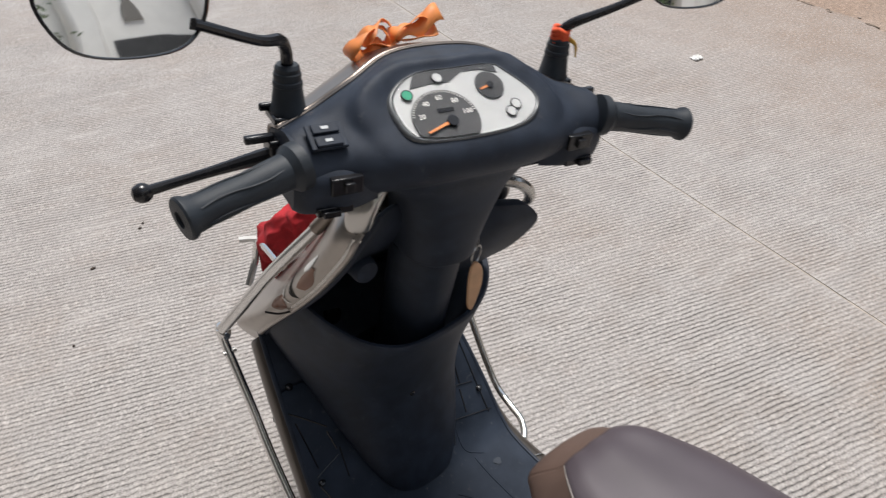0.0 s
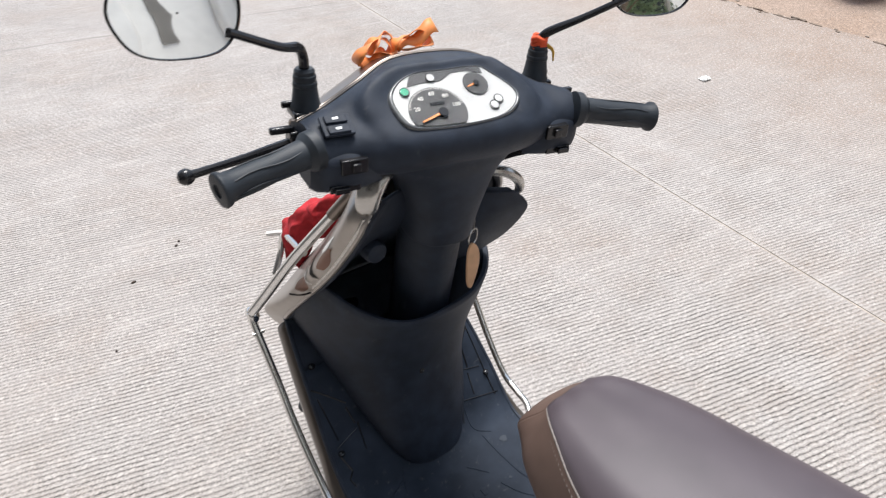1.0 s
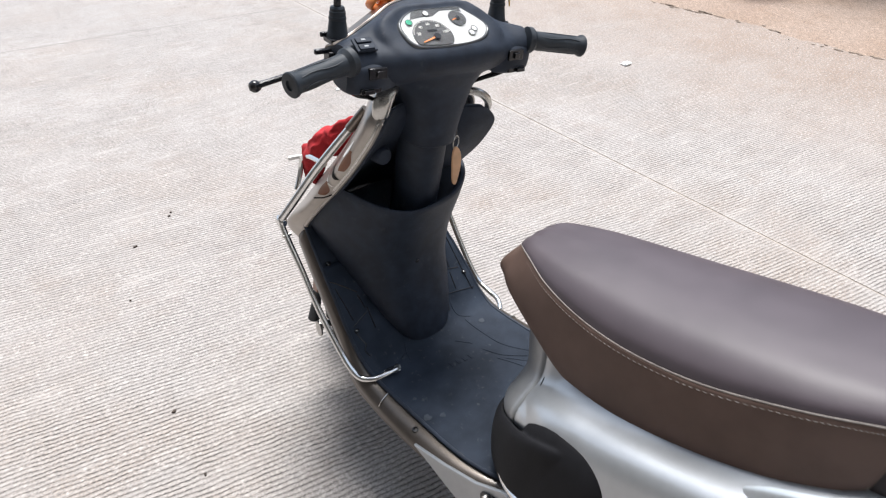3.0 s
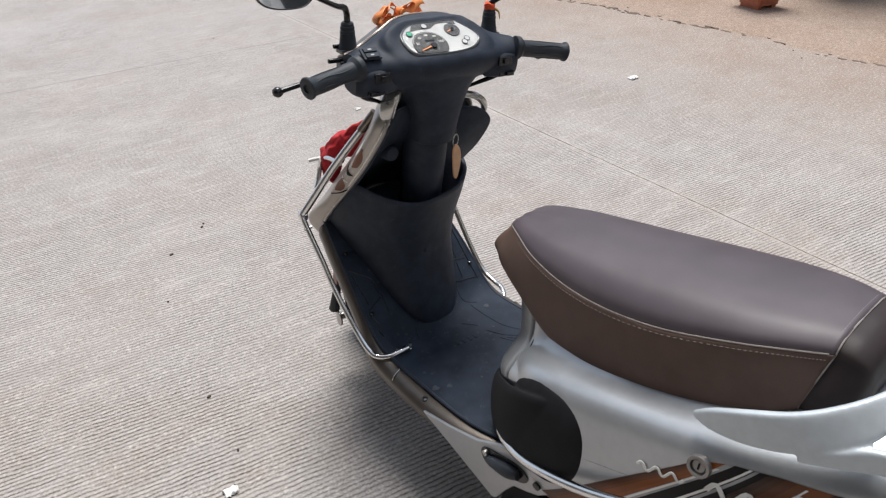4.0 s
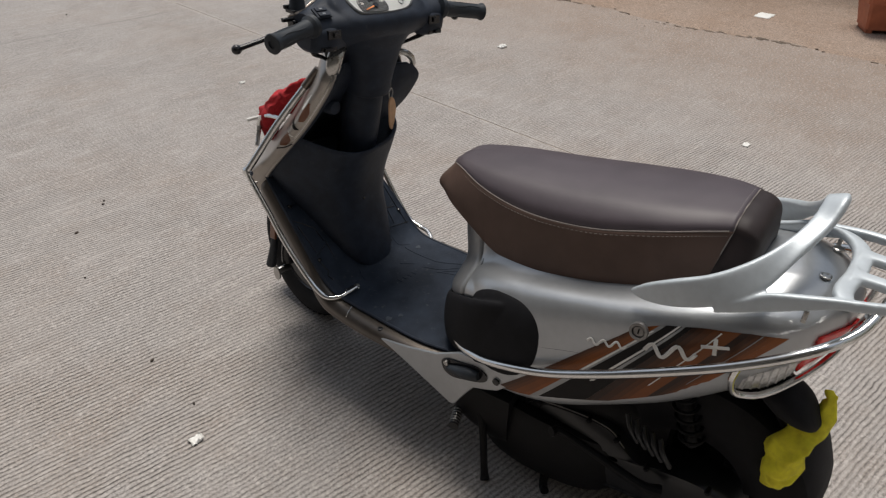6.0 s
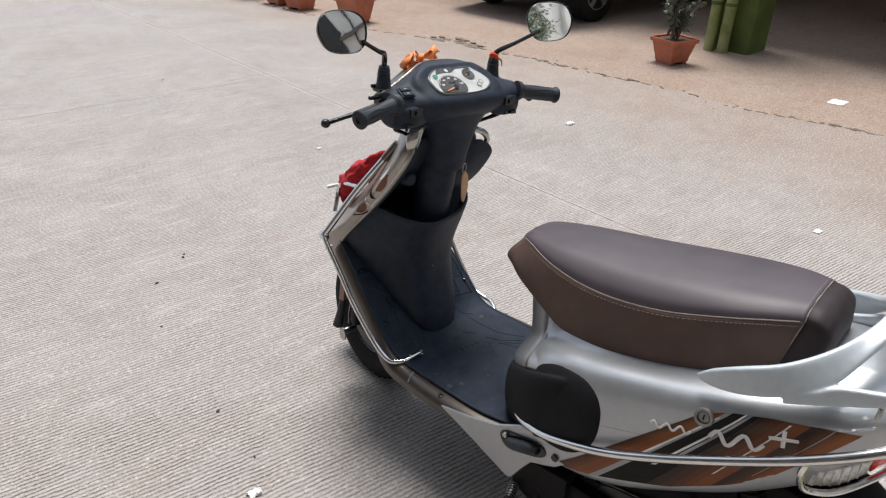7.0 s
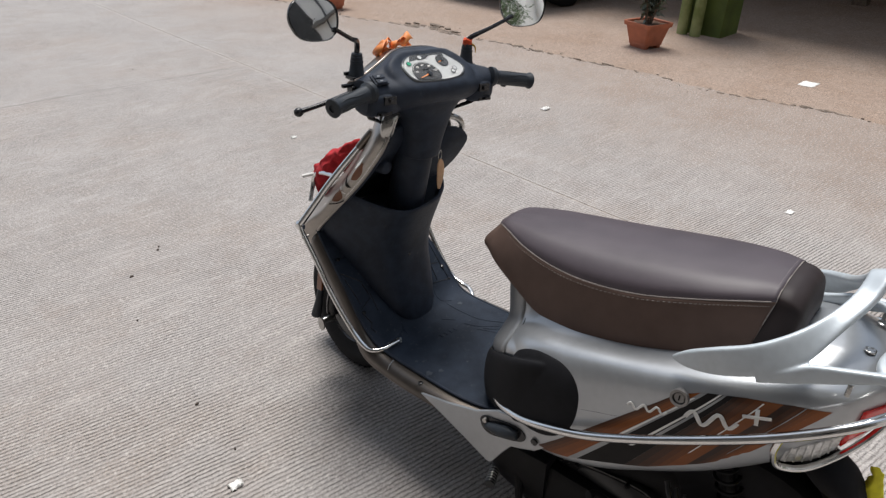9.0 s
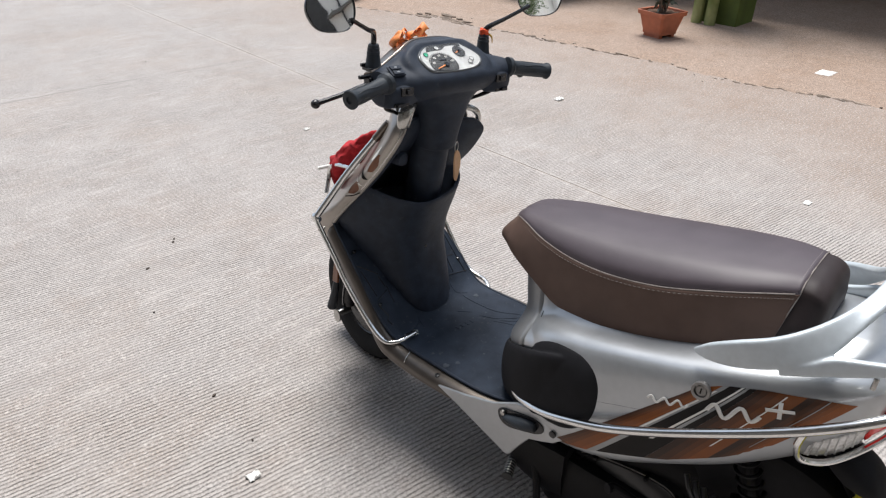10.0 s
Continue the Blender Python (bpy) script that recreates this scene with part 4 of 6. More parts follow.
def floor():
    rows = [[(-x, y, z), (-x * 0.95, y, z + 0.002), (-x * 0.5, y, z + 0.002), (0, y, z + 0.002), (x * 0.5, y, z + 0.002), (x * 0.95, y, z + 0.002), (x, y, z)] for y, z, x in zip(FL_Y, FL_Z, FL_X)]
    G = loft(rows, 60, 40)
    cut = int(np.argmax(G[:, 0, 1] > 0.165))
    mat_ob = part("floor_mat", skin(G[:cut + 1]), MATRUB, scooter, "dark grey rubber floor mat with moulded lines", thick=0.008)
    part("kick_panel", skin(G[cut:] - (0, 0, 0.002)), BLACK, scooter, "black lower leg shield panel", thick=0.004)
    tree = BVHTree.FromPolygons(*skin(G))

    def drop(x, y):
        hit, nrm = tree.ray_cast(Vector((x, y, 1.2)), Vector((0, 0, -1)))[:2]
        return tuple(hit + nrm * (0.0042 if nrm.z > 0 else -0.0042)) if hit else (x, y, floor_at(y)[0] + 0.004)

    raised = ([(-0.163, 0.145), (-0.117, 0.113)], [(-0.159, 0.132), (-0.154, 0.08)], [(-0.12, 0.109), (-0.116, 0.088)], [(-0.111, 0.088), (-0.115, 0.056)], [(-0.161, 0.072), (-0.117, 0.082)], [(-0.162, 0.063), (-0.152, 0.042), (-0.162, 0.034), (-0.157, 0.022)],
              [(0.156, 0.138), (0.158, 0.034)], [(0.158, 0.129), (0.131, 0.109), (0.126, 0.081)], [(0.112, 0.082), (0.15, 0.076)], [(0.122, 0.075), (0.117, 0.048)], [(0.085, 0.048), (0.166, 0.036)], [(0.087, 0.046), (0.072, 0.020)])
    shallow = ([(0.086, 0.040), (0.084, 0.006), (0.11, -0.015)], [(0.091, -0.013), (0.093, -0.072), (0.1, -0.128), (0.133, -0.187)], [(0.055, -0.108), (0.075, -0.15), (0.126, -0.2)], [(0.059, -0.149), (0.078, -0.191), (0.094, -0.247)],
               [(0.027, -0.049), (0.052, -0.08)], [(-0.071, 0.012), (-0.082, -0.010), (-0.088, -0.030)], [(-0.077, -0.004), (-0.108, -0.018), (-0.147, -0.035)], [(0.072, -0.16), (0.125, -0.229)])
    for deep, lines in ((True, raised), (False, shallow)):
        for line in lines:
            fine = [drop(*p) for p in (cr(np.array(line), 9 * len(line)) if not deep else [np.array(a) + (np.array(b) - a) * k for a, b in zip(line, line[1:]) for k in np.linspace(0, 1, 6)])]
            part("mould_line", tube(fine, 0.0013 if deep else 0.0009, 6, 4 * len(fine)), GLOSSBLACK if deep else MATRUB, mat_ob)
    for x, y, r in ((0.12, -0.04, 0.007), (0.045, -0.236, 0.006), (0.076, -0.109, 0.003), (-0.165, -0.172, 0.008), (-0.138, -0.188, 0.006), (-0.152, -0.118, 0.004)):
        p = drop(x, y)
        part("dust_mark", slab([(p[0] + r * math.cos(a) * (1 + 0.3 * math.sin(3 * a + x * 50)), p[1] + r * math.sin(a), p[2] + 0.0002) for a in np.linspace(0, 2 * math.pi, 14, endpoint=False)], 0.0004), DUSTMARK, mat_ob, "pale dried dust mark")
    for k in range(4):
        p = drop(-0.028 + 0.016 * k, -0.096 - 0.003 * k)
        part("emblem_bar", box(p[0] - 0.004, p[0] + 0.004, p[1] - 0.007, p[1] + 0.007, p[2] - 0.001, p[2] + 0.0008), MATRUB, mat_ob, "", bevel=0.0006)
    for s in (-1, 1):
        for x, y in ((-0.158, 0.065), (-0.145, 0.17)):
            p = drop(s * -x, y)
            part("rivet", turned([(-0.002, 0.006), (0.002, 0.006), (0.004, 0.003)], "z", 12, p), GLOSSBLACK, mat_ob, "black mat rivet")
    for s in (-1, 1):
        rows = []
        for y, z, x in zip(FL_Y[:-1], FL_Z[:-1], FL_X[:-1]):
            w = float(np.interp(y, [-0.40, -0.36, -0.28, -0.15, 0.0, 0.06], [0.024, 0.030, 0.034, 0.036, 0.028, 0.013]))
            low = float(np.interp(y, [-0.40, -0.15, 0.06], [0.030, 0.040, 0.050]))
            rows.append([(-x + 0.004, y, z - 0.002), (-x - w * 0.55, y + 0.004, z - 0.006), (-x - w * 0.94, y + 0.010, z - 0.016), (-x - w, y + 0.014, z - 0.028), (-x - w + 0.006, y + 0.018, z - low), (-x + 0.03, y + 0.02, z - low - 0.02)])
        skirt = part("side_skirt", mx(skin(loft(rows, 60, 30)), s), SKIRT, scooter, "dark brown-grey side skirt below the floor mat", thick=0.003)
        part("edge_strip", mx(tube([(-x - 0.002, y, z + 0.004) for y, z, x in zip(FL_Y, FL_Z, FL_X)], 0.004, 8, 60), s), BLACK, skirt, "black rubber edge")
        part("skirt_screw", mx(turned([(-0.004, 0.0065), (0.0, 0.0065), (0.001, 0.004), (-0.001, 0.003)], "z", 12, (-0.197, -0.172, 0.279)), s), CASING, skirt)
        part("skirt_seam", mx(tube([(-0.180, -0.066, 0.2835), (-0.196, -0.069, 0.2795), (-0.2055, -0.070, 0.2705), (-0.2085, -0.066, 0.258)], 0.0012, 6, 24), s), BRIGHT, skirt, "pale parting line of the skirt")
        out = [(-0.195, 0.276), (-0.28, 0.296), (-0.36, 0.322), (-0.42, 0.358), (-0.49, 0.372), (-0.545, 0.360), (-0.548, 0.335), (-0.52, 0.306), (-0.488, 0.290), (-0.461, 0.279), (-0.440, 0.246), (-0.412, 0.196), (-0.404, 0.187), (-0.395, 0.187), (-0.30, 0.231), (-0.235, 0.260)]
        fair = part("lower_fairing", mx(slab([(-0.2235 + 0.06 * max(0, 0.28 - z), y, z) for y, z in out], 0.007, (1, 0, 0)), s), SILVER, scooter, "silver pointed lower fairing", bevel=0.002)
        oval = cr(np.array([(-0.376, 0.312), (-0.388, 0.326), (-0.42, 0.335), (-0.465, 0.345), (-0.488, 0.340), (-0.495, 0.324), (-0.480, 0.308), (-0.44, 0.292), (-0.405, 0.282), (-0.384, 0.290)]), 40, True)
        well = part("footrest_well", mx(slab([(-0.2262, y, z) for y, z in oval], 0.006, (1, 0, 0)), s), GLOSSBLACK, fair, "black recess with a folded pillion footrest", bevel=0.001)
        part("footrest", mx(tube([(-0.228, -0.395, 0.306), (-0.231, -0.425, 0.314), (-0.231, -0.455, 0.322), (-0.229, -0.476, 0.327)], [0.007, 0.012, 0.014, 0.010], 14, 20), s), RUBBER, well, "folded black rubber footrest")
        part("footrest_pin", mx(turned([(-0.234, 0.003), (-0.233, 0.006), (-0.226, 0.006)], "x", 10, (0, -0.392, 0.318)), s), STEEL, well)
        part("side_bolt", mx(turned([(-0.230, 0.003), (-0.229, 0.008), (-0.21, 0.008)], "x", 14, (0, -0.518, 0.334)), s), GLOSSBLACK, scooter, "round black plug in the side panel")


floor()

# ---- rear body ----
B_Y = [-0.36, -0.45, -0.55, -0.65, -0.75, -0.85, -0.94, -1.005, -1.048, -1.066]
B_X0 = [0.13, 0.175, 0.180, 0.170, 0.155, 0.135, 0.105, 0.070, 0.030, 0.012]
B_Z0 = [0.300, 0.298, 0.308, 0.338, 0.388, 0.444, 0.508, 0.560, 0.605, 0.635]
B_X1 = [0.150, 0.205, 0.220, 0.213, 0.198, 0.178, 0.148, 0.110, 0.052, 0.018]
B_Z1 = [0.315, 0.318, 0.328, 0.352, 0.400, 0.456, 0.518, 0.570, 0.612, 0.640]
B_X2 = [0.150, 0.208, 0.224, 0.219, 0.208, 0.193, 0.168, 0.132, 0.066, 0.022]
B_Z2 = [0.400, 0.420, 0.440, 0.462, 0.500, 0.546, 0.590, 0.618, 0.640, 0.655]
B_X3 = [0.130, 0.186, 0.198, 0.199, 0.199, 0.189, 0.168, 0.133, 0.066, 0.022]
B_Z3 = [0.488, 0.528, 0.552, 0.578, 0.605, 0.637, 0.662, 0.674, 0.676, 0.672]
B_X4 = [0.095, 0.130, 0.140, 0.142, 0.142, 0.136, 0.120, 0.090, 0.040, 0.012]
B_Z4 = [0.525, 0.556, 0.578, 0.602, 0.634, 0.668, 0.694, 0.700, 0.694, 0.682]
B_X5 = [0.075, 0.09, 0.09, 0.09, 0.09, 0.08, 0.06, 0.045, 0.02, 0.006]
B_Z5 = [0.60, 0.61, 0.61, 0.62, 0.65, 0.685, 0.712, 0.714, 0.702, 0.686]


def rear_body():
    cols = list(zip(B_Y, B_X0, B_Z0, B_X1, B_Z1, B_X2, B_Z2, B_X3, B_Z3, B_X4, B_Z4, B_X5, B_Z5))
    secs = [[(-c[1], c[0], c[2]), (-c[3], c[0], c[4]), (-c[5], c[0], c[6]), (-c[7], c[0], c[8]), (-c[9], c[0], c[10]), (-c[11], c[0], c[12])] for c in cols]
    G = loft(secs, 90, 48)
    top = np.array([[(-G[i, -1, 0] * k, G[i, -1, 1], G[i, -1, 2] + 0.004 * (1 - k * k)) for k in np.linspace(-1, 1, 9)] for i in range(0, 90, 3)])
    # silver neck below the seat's nose
    lv = []
    for half in (((-0.180, -0.51, 0.33), (-0.150, -0.42, 0.33), (-0.105, -0.372, 0.33), (-0.055, -0.335, 0.32), (0, -0.32, 0.31)),
                 ((-0.186, -0.51, 0.47), (-0.164, -0.415, 0.450), (-0.122, -0.362, 0.410), (-0.064, -0.326, 0.370), (0, -0.314, 0.350)),
                 ((-0.200, -0.51, 0.50), (-0.180, -0.409, 0.474), (-0.137, -0.347, 0.434), (-0.073, -0.307, 0.392), (0, -0.295, 0.370)),
                 ((-0.197, -0.51, 0.515), (-0.178, -0.407, 0.496), (-0.134, -0.345, 0.460), (-0.072, -0.307, 0.420), (0, -0.295, 0.398)),
                 ((-0.182, -0.51, 0.535), (-0.154, -0.408, 0.518), (-0.112, -0.350, 0.488), (-0.062, -0.318, 0.450), (0, -0.307, 0.428)),
                 ((-0.144, -0.505, 0.560), (-0.122, -0.408, 0.540), (-0.092, -0.352, 0.515), (-0.052, -0.328, 0.487), (0, -0.320, 0.472)),
                 ((-0.110, -0.50, 0.590), (-0.103, -0.400, 0.574), (-0.080, -0.343, 0.558), (-0.045, -0.318, 0.545), (0, -0.311, 0.540)),
                 ((-0.092, -0.50, 0.620), (-0.094, -0.39, 0.610), (-0.073, -0.335, 0.605), (-0.040, -0.311, 0.600), (0, -0.304, 0.598)),
                 ((-0.082, -0.50, 0.67), (-0.082, -0.39, 0.67), (-0.062, -0.335, 0.67), (-0.035, -0.308, 0.67), (0, -0.30, 0.67))):
        lv.append(list(half) + [(-x, y, z) for x, y, z in half[-2::-1]])
    neck_grid = loft(lv, 40, 44)
    neck = skin(neck_grid)
    body = part("body_shell", joined(skin(G), mx(skin(G), 1), skin(top), neck), SILVER, scooter, "silver body panels with orange and black graphics", thick=0.0055)
    fuse = body.modifiers.new("moulding", "REMESH")
    fuse.mode, fuse.voxel_size, fuse.use_smooth_shade = "VOXEL", 0.0028, True
    soft = body.modifiers.new("soft", "SMOOTH")
    soft.factor, soft.iterations = 0.5, 10
    panels = {-1: body, 1: body}
    # neck's front strip repeats the body surface in a darker grey
    part("neck_panel", skin(neck_grid[9:34, 6:38]), NECKGREY, body, "front of the neck, darker grey than the body", thick=0.0085)
    for s in (-1, 1):
        part("tail_bolt", moved(turned([(0, 0.0095), (0.003, 0.0095), (0.004, 0.0075), (0.002, 0.005)], "z", 18), Matrix.Translation((0.012 + s * 0.050, -1.003, 0.7185))), STEEL, body, "steel tail bolt")
    tree = BVHTree.FromPolygons(*skin(G))

    def cling(y, z, lift):
        hit = tree.ray_cast(Vector((-0.6, y, z)), Vector((1, 0, 0)))
        if not hit[0]:
            return None
        n = hit[1] if hit[1].x < 0 else -hit[1]
        return tuple(hit[0] + n * (lift + 0.0012))

    def patch(name, corners, m, lift, label="", nu=16, nv=12):
        """A thin print that follows the side panel between four corners (y, z)."""
        (a, b, c, d) = [np.array(p) for p in corners]
        V, F, idx = [], [], {}
        for i in range(nu + 1):
            for j in range(nv + 1):
                u, v = i / nu, j / nv
                y, z = (a * (1 - u) + b * u) * (1 - v) + (d * (1 - u) + c * u) * v
                p = cling(y, z, lift)
                if p:
                    idx[i, j] = len(V)
                    V.append(p)
        for i in range(nu):
            for j in range(nv):
                q = [(i, j), (i + 1, j), (i + 1, j + 1), (i, j + 1)]
                if all(k in idx for k in q):
                    F.append(tuple(idx[k] for k in q))
        for s in (-1, 1):
            part(name, mx((V, F), s), m, panels[s], label)

    low = [(-0.515, 0.318), (-0.595, 0.343), (-0.622, 0.356), (-0.745, 0.408), (-0.835, 0.468), (-0.885, 0.510)]
    high = [(-0.770, 0.600), (-0.806, 0.620), (-0.820, 0.626), (-0.872, 0.642), (-0.944, 0.656), (-0.990, 0.658)]

    def along(k):
        i = min(int(k), 4)
        f = k - i
        return [tuple(np.array(q[i]) * (1 - f) + np.array(q[i + 1]) * f) for q in (low, high)]

    def print_band(name, k0, k1, m, lift, label, v0=0.0, v1=1.0):
        (a0, a1), (b0, b1) = along(k0), along(k1)
        mid = lambda p, q, v: tuple(np.array(p) * (1 - v) + np.array(q) * v)
        patch(name, [mid(a0, a1, v0), mid(b0, b1, v0), mid(b0, b1, v1), mid(a0, a1, v1)], m, lift, label, 8, 28)

    for k, tone in enumerate((1, 2, 3, 4, 4, 5)):
        print_band("graphic_band", 0.167 * k, 0.167 * k + 0.167, GLOW[tone], 0.0020, "orange printed band")
    print_band("graphic_line", 1.0, 1.75, DECALGREY, 0.0022, "grey printed line")
    print_band("graphic_line", 1.05, 1.4, WHITE, 0.0026, "white printed line", 0.3, 0.95)
    print_band("graphic_band", 1.75, 2.7, DECALBLACK, 0.0020, "black printed band")
    print_band("graphic_line", 2.28, 2.36, WHITE, 0.0026, "white printed line", 0.3, 1.0)
    print_band("graphic_line", 2.40, 2.50, DECALGREY, 0.0026, "grey printed line", 0.45, 1.0)
    print_band("graphic_line", 3.40, 3.44, WHITE, 0.0030, "white printed line", 0.25, 0.98)
    print_band("graphic_line", 4.25, 4.29, DECALGREY, 0.0030, "grey printed line", 0.2, 1.0)
    # prints that run from black to orange in steps
    for k, tone in enumerate((0, 1, 2, 3, 4, 4)):
        print_band("graphic_band", 2.7 + 0.175 * k, 2.875 + 0.175 * k, GLOW[tone], 0.0022, "orange printed band")
    for k, tone in enumerate((0, 1, 2, 3, 4, 5, 5)):
        print_band("graphic_band", 3.75 + 0.179 * k, 3.929 + 0.179 * k, GLOW[tone], 0.0020, "orange printed band", max(0.0, 0.05 * (k - 3)), 1.0)
    # parting line of the panel
    for s in (-1, 1):
        P = [cling(y, z, 0.0005) for y, z in zip(np.linspace(-0.59, -0.97, 16), np.linspace(0.472, 0.585, 16) + 0.004 * np.sin(np.linspace(0, 3.1, 16)))]
        part("panel_gap", mx(tube([p for p in P if p], 0.0012, 6, 40), s), DECALBLACK, panels[s])
    # emblem: plain strokes of its size and colour
    def stroke(pts, w):
        P = np.array(pts, float)
        d = np.gradient(P, axis=0)
        nrm = np.stack([-d[:, 1], d[:, 0]], 1) / (np.linalg.norm(d, axis=1)[:, None] + 1e-9) * w
        rows = [[cling(*(p + n * k), 0.0036) for k in (-1, 0, 1)] for p, n in zip(P, nrm)]
        return [skin(np.array([r for r in rows if all(r)]))]
    base = lambda u, v: (-0.692 - u * 0.97, 0.533 + 0.30 * u + v)

    wave = lambda u0, u1, amp, n, drop: [base(u0 + (u1 - u0) * k, drop + amp * math.sin(2 * math.pi * n * k)) for k in np.linspace(0, 1, 12 * n)]
    plus = stroke([base(0.190, 0.020), base(0.232, 0.018)], 0.0032) + stroke([base(0.213, 0.002), base(0.209, 0.036)], 0.0032)
    part("emblem_stroke", joined(*stroke(wave(0.0, 0.072, 0.0062, 3, 0.004), 0.0021)), WHITE, panels[-1], "plain white waving stroke", thick=0.0008)
    part("emblem_stroke", joined(*stroke(wave(0.104, 0.186, 0.0135, 2, 0.002), 0.0036)), WHITE, panels[-1], "plain white waving stroke", thick=0.0008)
    part("emblem_cross", joined(*plus), WHITE, panels[-1], "plain white emblem cross", thick=0.0008)
    lock = cling(-0.777, 0.598, 0.0)
    lx = part("seat_lock", turned([(-0.004, 0.0155), (0.006, 0.0170), (0.010, 0.016), (0.010, 0.0115), (0.004, 0.0105), (0.004, 0.0095), (0.007, 0.009), (0.007, 0.002)], "x", 28, (0, 0, 0)), ALLOY, scooter, "round steel seat lock in the side panel", Matrix.Translation(lock) @ pose(0, 0, 0, 0, 0, 180) @ pose(0, 0, 0, 0, -12, 0))
    part("key_slot", box(0.0060, 0.0078, -0.0012, 0.0012, -0.005, 0.005), DECALBLACK, lx, "", Matrix.Translation(lock) @ pose(0, 0, 0, 0, 0, 180) @ pose(0, 0, 0, 0, -12, 0))
    # black battery cover wrapping round the front of the body
    rows = []
    for x, y, z0, z1 in ((-0.212, -0.53, 0.385, 0.525), (-0.217, -0.50, 0.368, 0.528), (-0.213, -0.45, 0.350, 0.508), (-0.192, -0.402, 0.336, 0.482), (-0.149, -0.346, 0.312, 0.440), (-0.084, -0.306, 0.292, 0.396), (0, -0.293, 0.284, 0.374)):
        rows.append([(x, y, z0), (x * 1.015, y + 0.006, z0 + (z1 - z0) * 0.25), (x * 1.01, y + 0.007, z0 + (z1 - z0) * 0.6), (x * 0.985, y + 0.003, z0 + (z1 - z0) * 0.9), (x * 0.955, y - 0.004, z1)])
    rows = [[(x * 1.02, y + 0.004, z) for x, y, z in r] for r in rows]
    rows = rows + [[(-p[0], p[1], p[2]) for p in r] for r in rows[-2::-1]]
    cheek = [[cling(-0.505 + r * 0.098 * math.copysign(abs(math.cos(a)) ** 0.8, math.cos(a)), 0.452 + r * 0.093 * math.copysign(abs(math.sin(a)) ** 0.85, math.sin(a)) - r * 0.22 * 0.09 * math.cos(a), 0.010 * (1 - r ** 5) - 0.003) for a in np.linspace(0, 2 * math.pi, 56, endpoint=False)] for r in np.linspace(1, 0.02, 14)]
    cheek = np.array(cheek)
    cover = part("battery_cover", joined(skin(loft(rows, 70, 18)), skin(cheek, True), mx(skin(cheek, True), 1)), PANEL, scooter, "dull black cover wrapped round the front of the body", thick=0.007)
    fuse = cover.modifiers.new("moulding", "REMESH")
    fuse.mode, fuse.voxel_size, fuse.use_smooth_shade = "VOXEL", 0.0026, True
    soft = cover.modifiers.new("soft", "SMOOTH")
    soft.factor, soft.iterations = 0.5, 6
    for s in (-1, 1):
        part("panel_gap", mx(tube([(-0.119, -0.404, 0.5435), (-0.137, -0.408, 0.531), (-0.156, -0.411, 0.520), (-0.172, -0.414, 0.506), (-0.184, -0.418, 0.488)], 0.0012, 6, 24), s), DECALBLACK, body)
    # lamps at the tail
    lamp = loft([[(-c[3] - 0.003, c[0] - 0.003, c[4] + 0.012), (-c[5] - 0.003, c[0] - 0.005, c[6]), (-c[7] - 0.003, c[0] - 0.005, c[8] - 0.022)] for c in cols[6:]], 40, 12)
    for s in (-1, 1):
        part("tail_lamp", mx(skin(lamp[18:]), s), REDLENS, scooter, "red tail lamp wrapping round the tail", thick=0.005)
        ind = loft([[(-0.146, -0.945, 0.520), (-0.154, -0.948, 0.540), (-0.153, -0.950, 0.560)], [(-0.130, -0.982, 0.535), (-0.142, -0.982, 0.56), (-0.142, -0.982, 0.583)], [(-0.100, -1.012, 0.558), (-0.114, -1.012, 0.58), (-0.115, -1.012, 0.602)]], 14, 10)
        lens = part("indicator", mx(skin(ind), s), CLEAR, scooter, "clear ribbed indicator lens", thick=0.008)
        for q in np.linspace(0.1, 0.9, 6):
            row = ind[int(q * 13)]
            part("lens_rib", mx(tube([tuple(p + (-0.004, -0.002, 0)) for p in row], 0.0022, 6, 16), s), CLEAR, lens)
        red = loft([[(-0.094, -1.014, 0.560), (-0.108, -1.016, 0.582), (-0.109, -1.016, 0.604)], [(-0.05, -1.044, 0.585), (-0.058, -1.046, 0.607), (-0.06, -1.048, 0.627)], [(0, -1.054, 0.60), (0, -1.058, 0.62), (0, -1.06, 0.638)]], 12, 8)
        part("stop_lamp", mx(skin(red), s), REDLENS, scooter, "red stop lamp", thick=0.008)


rear_body()


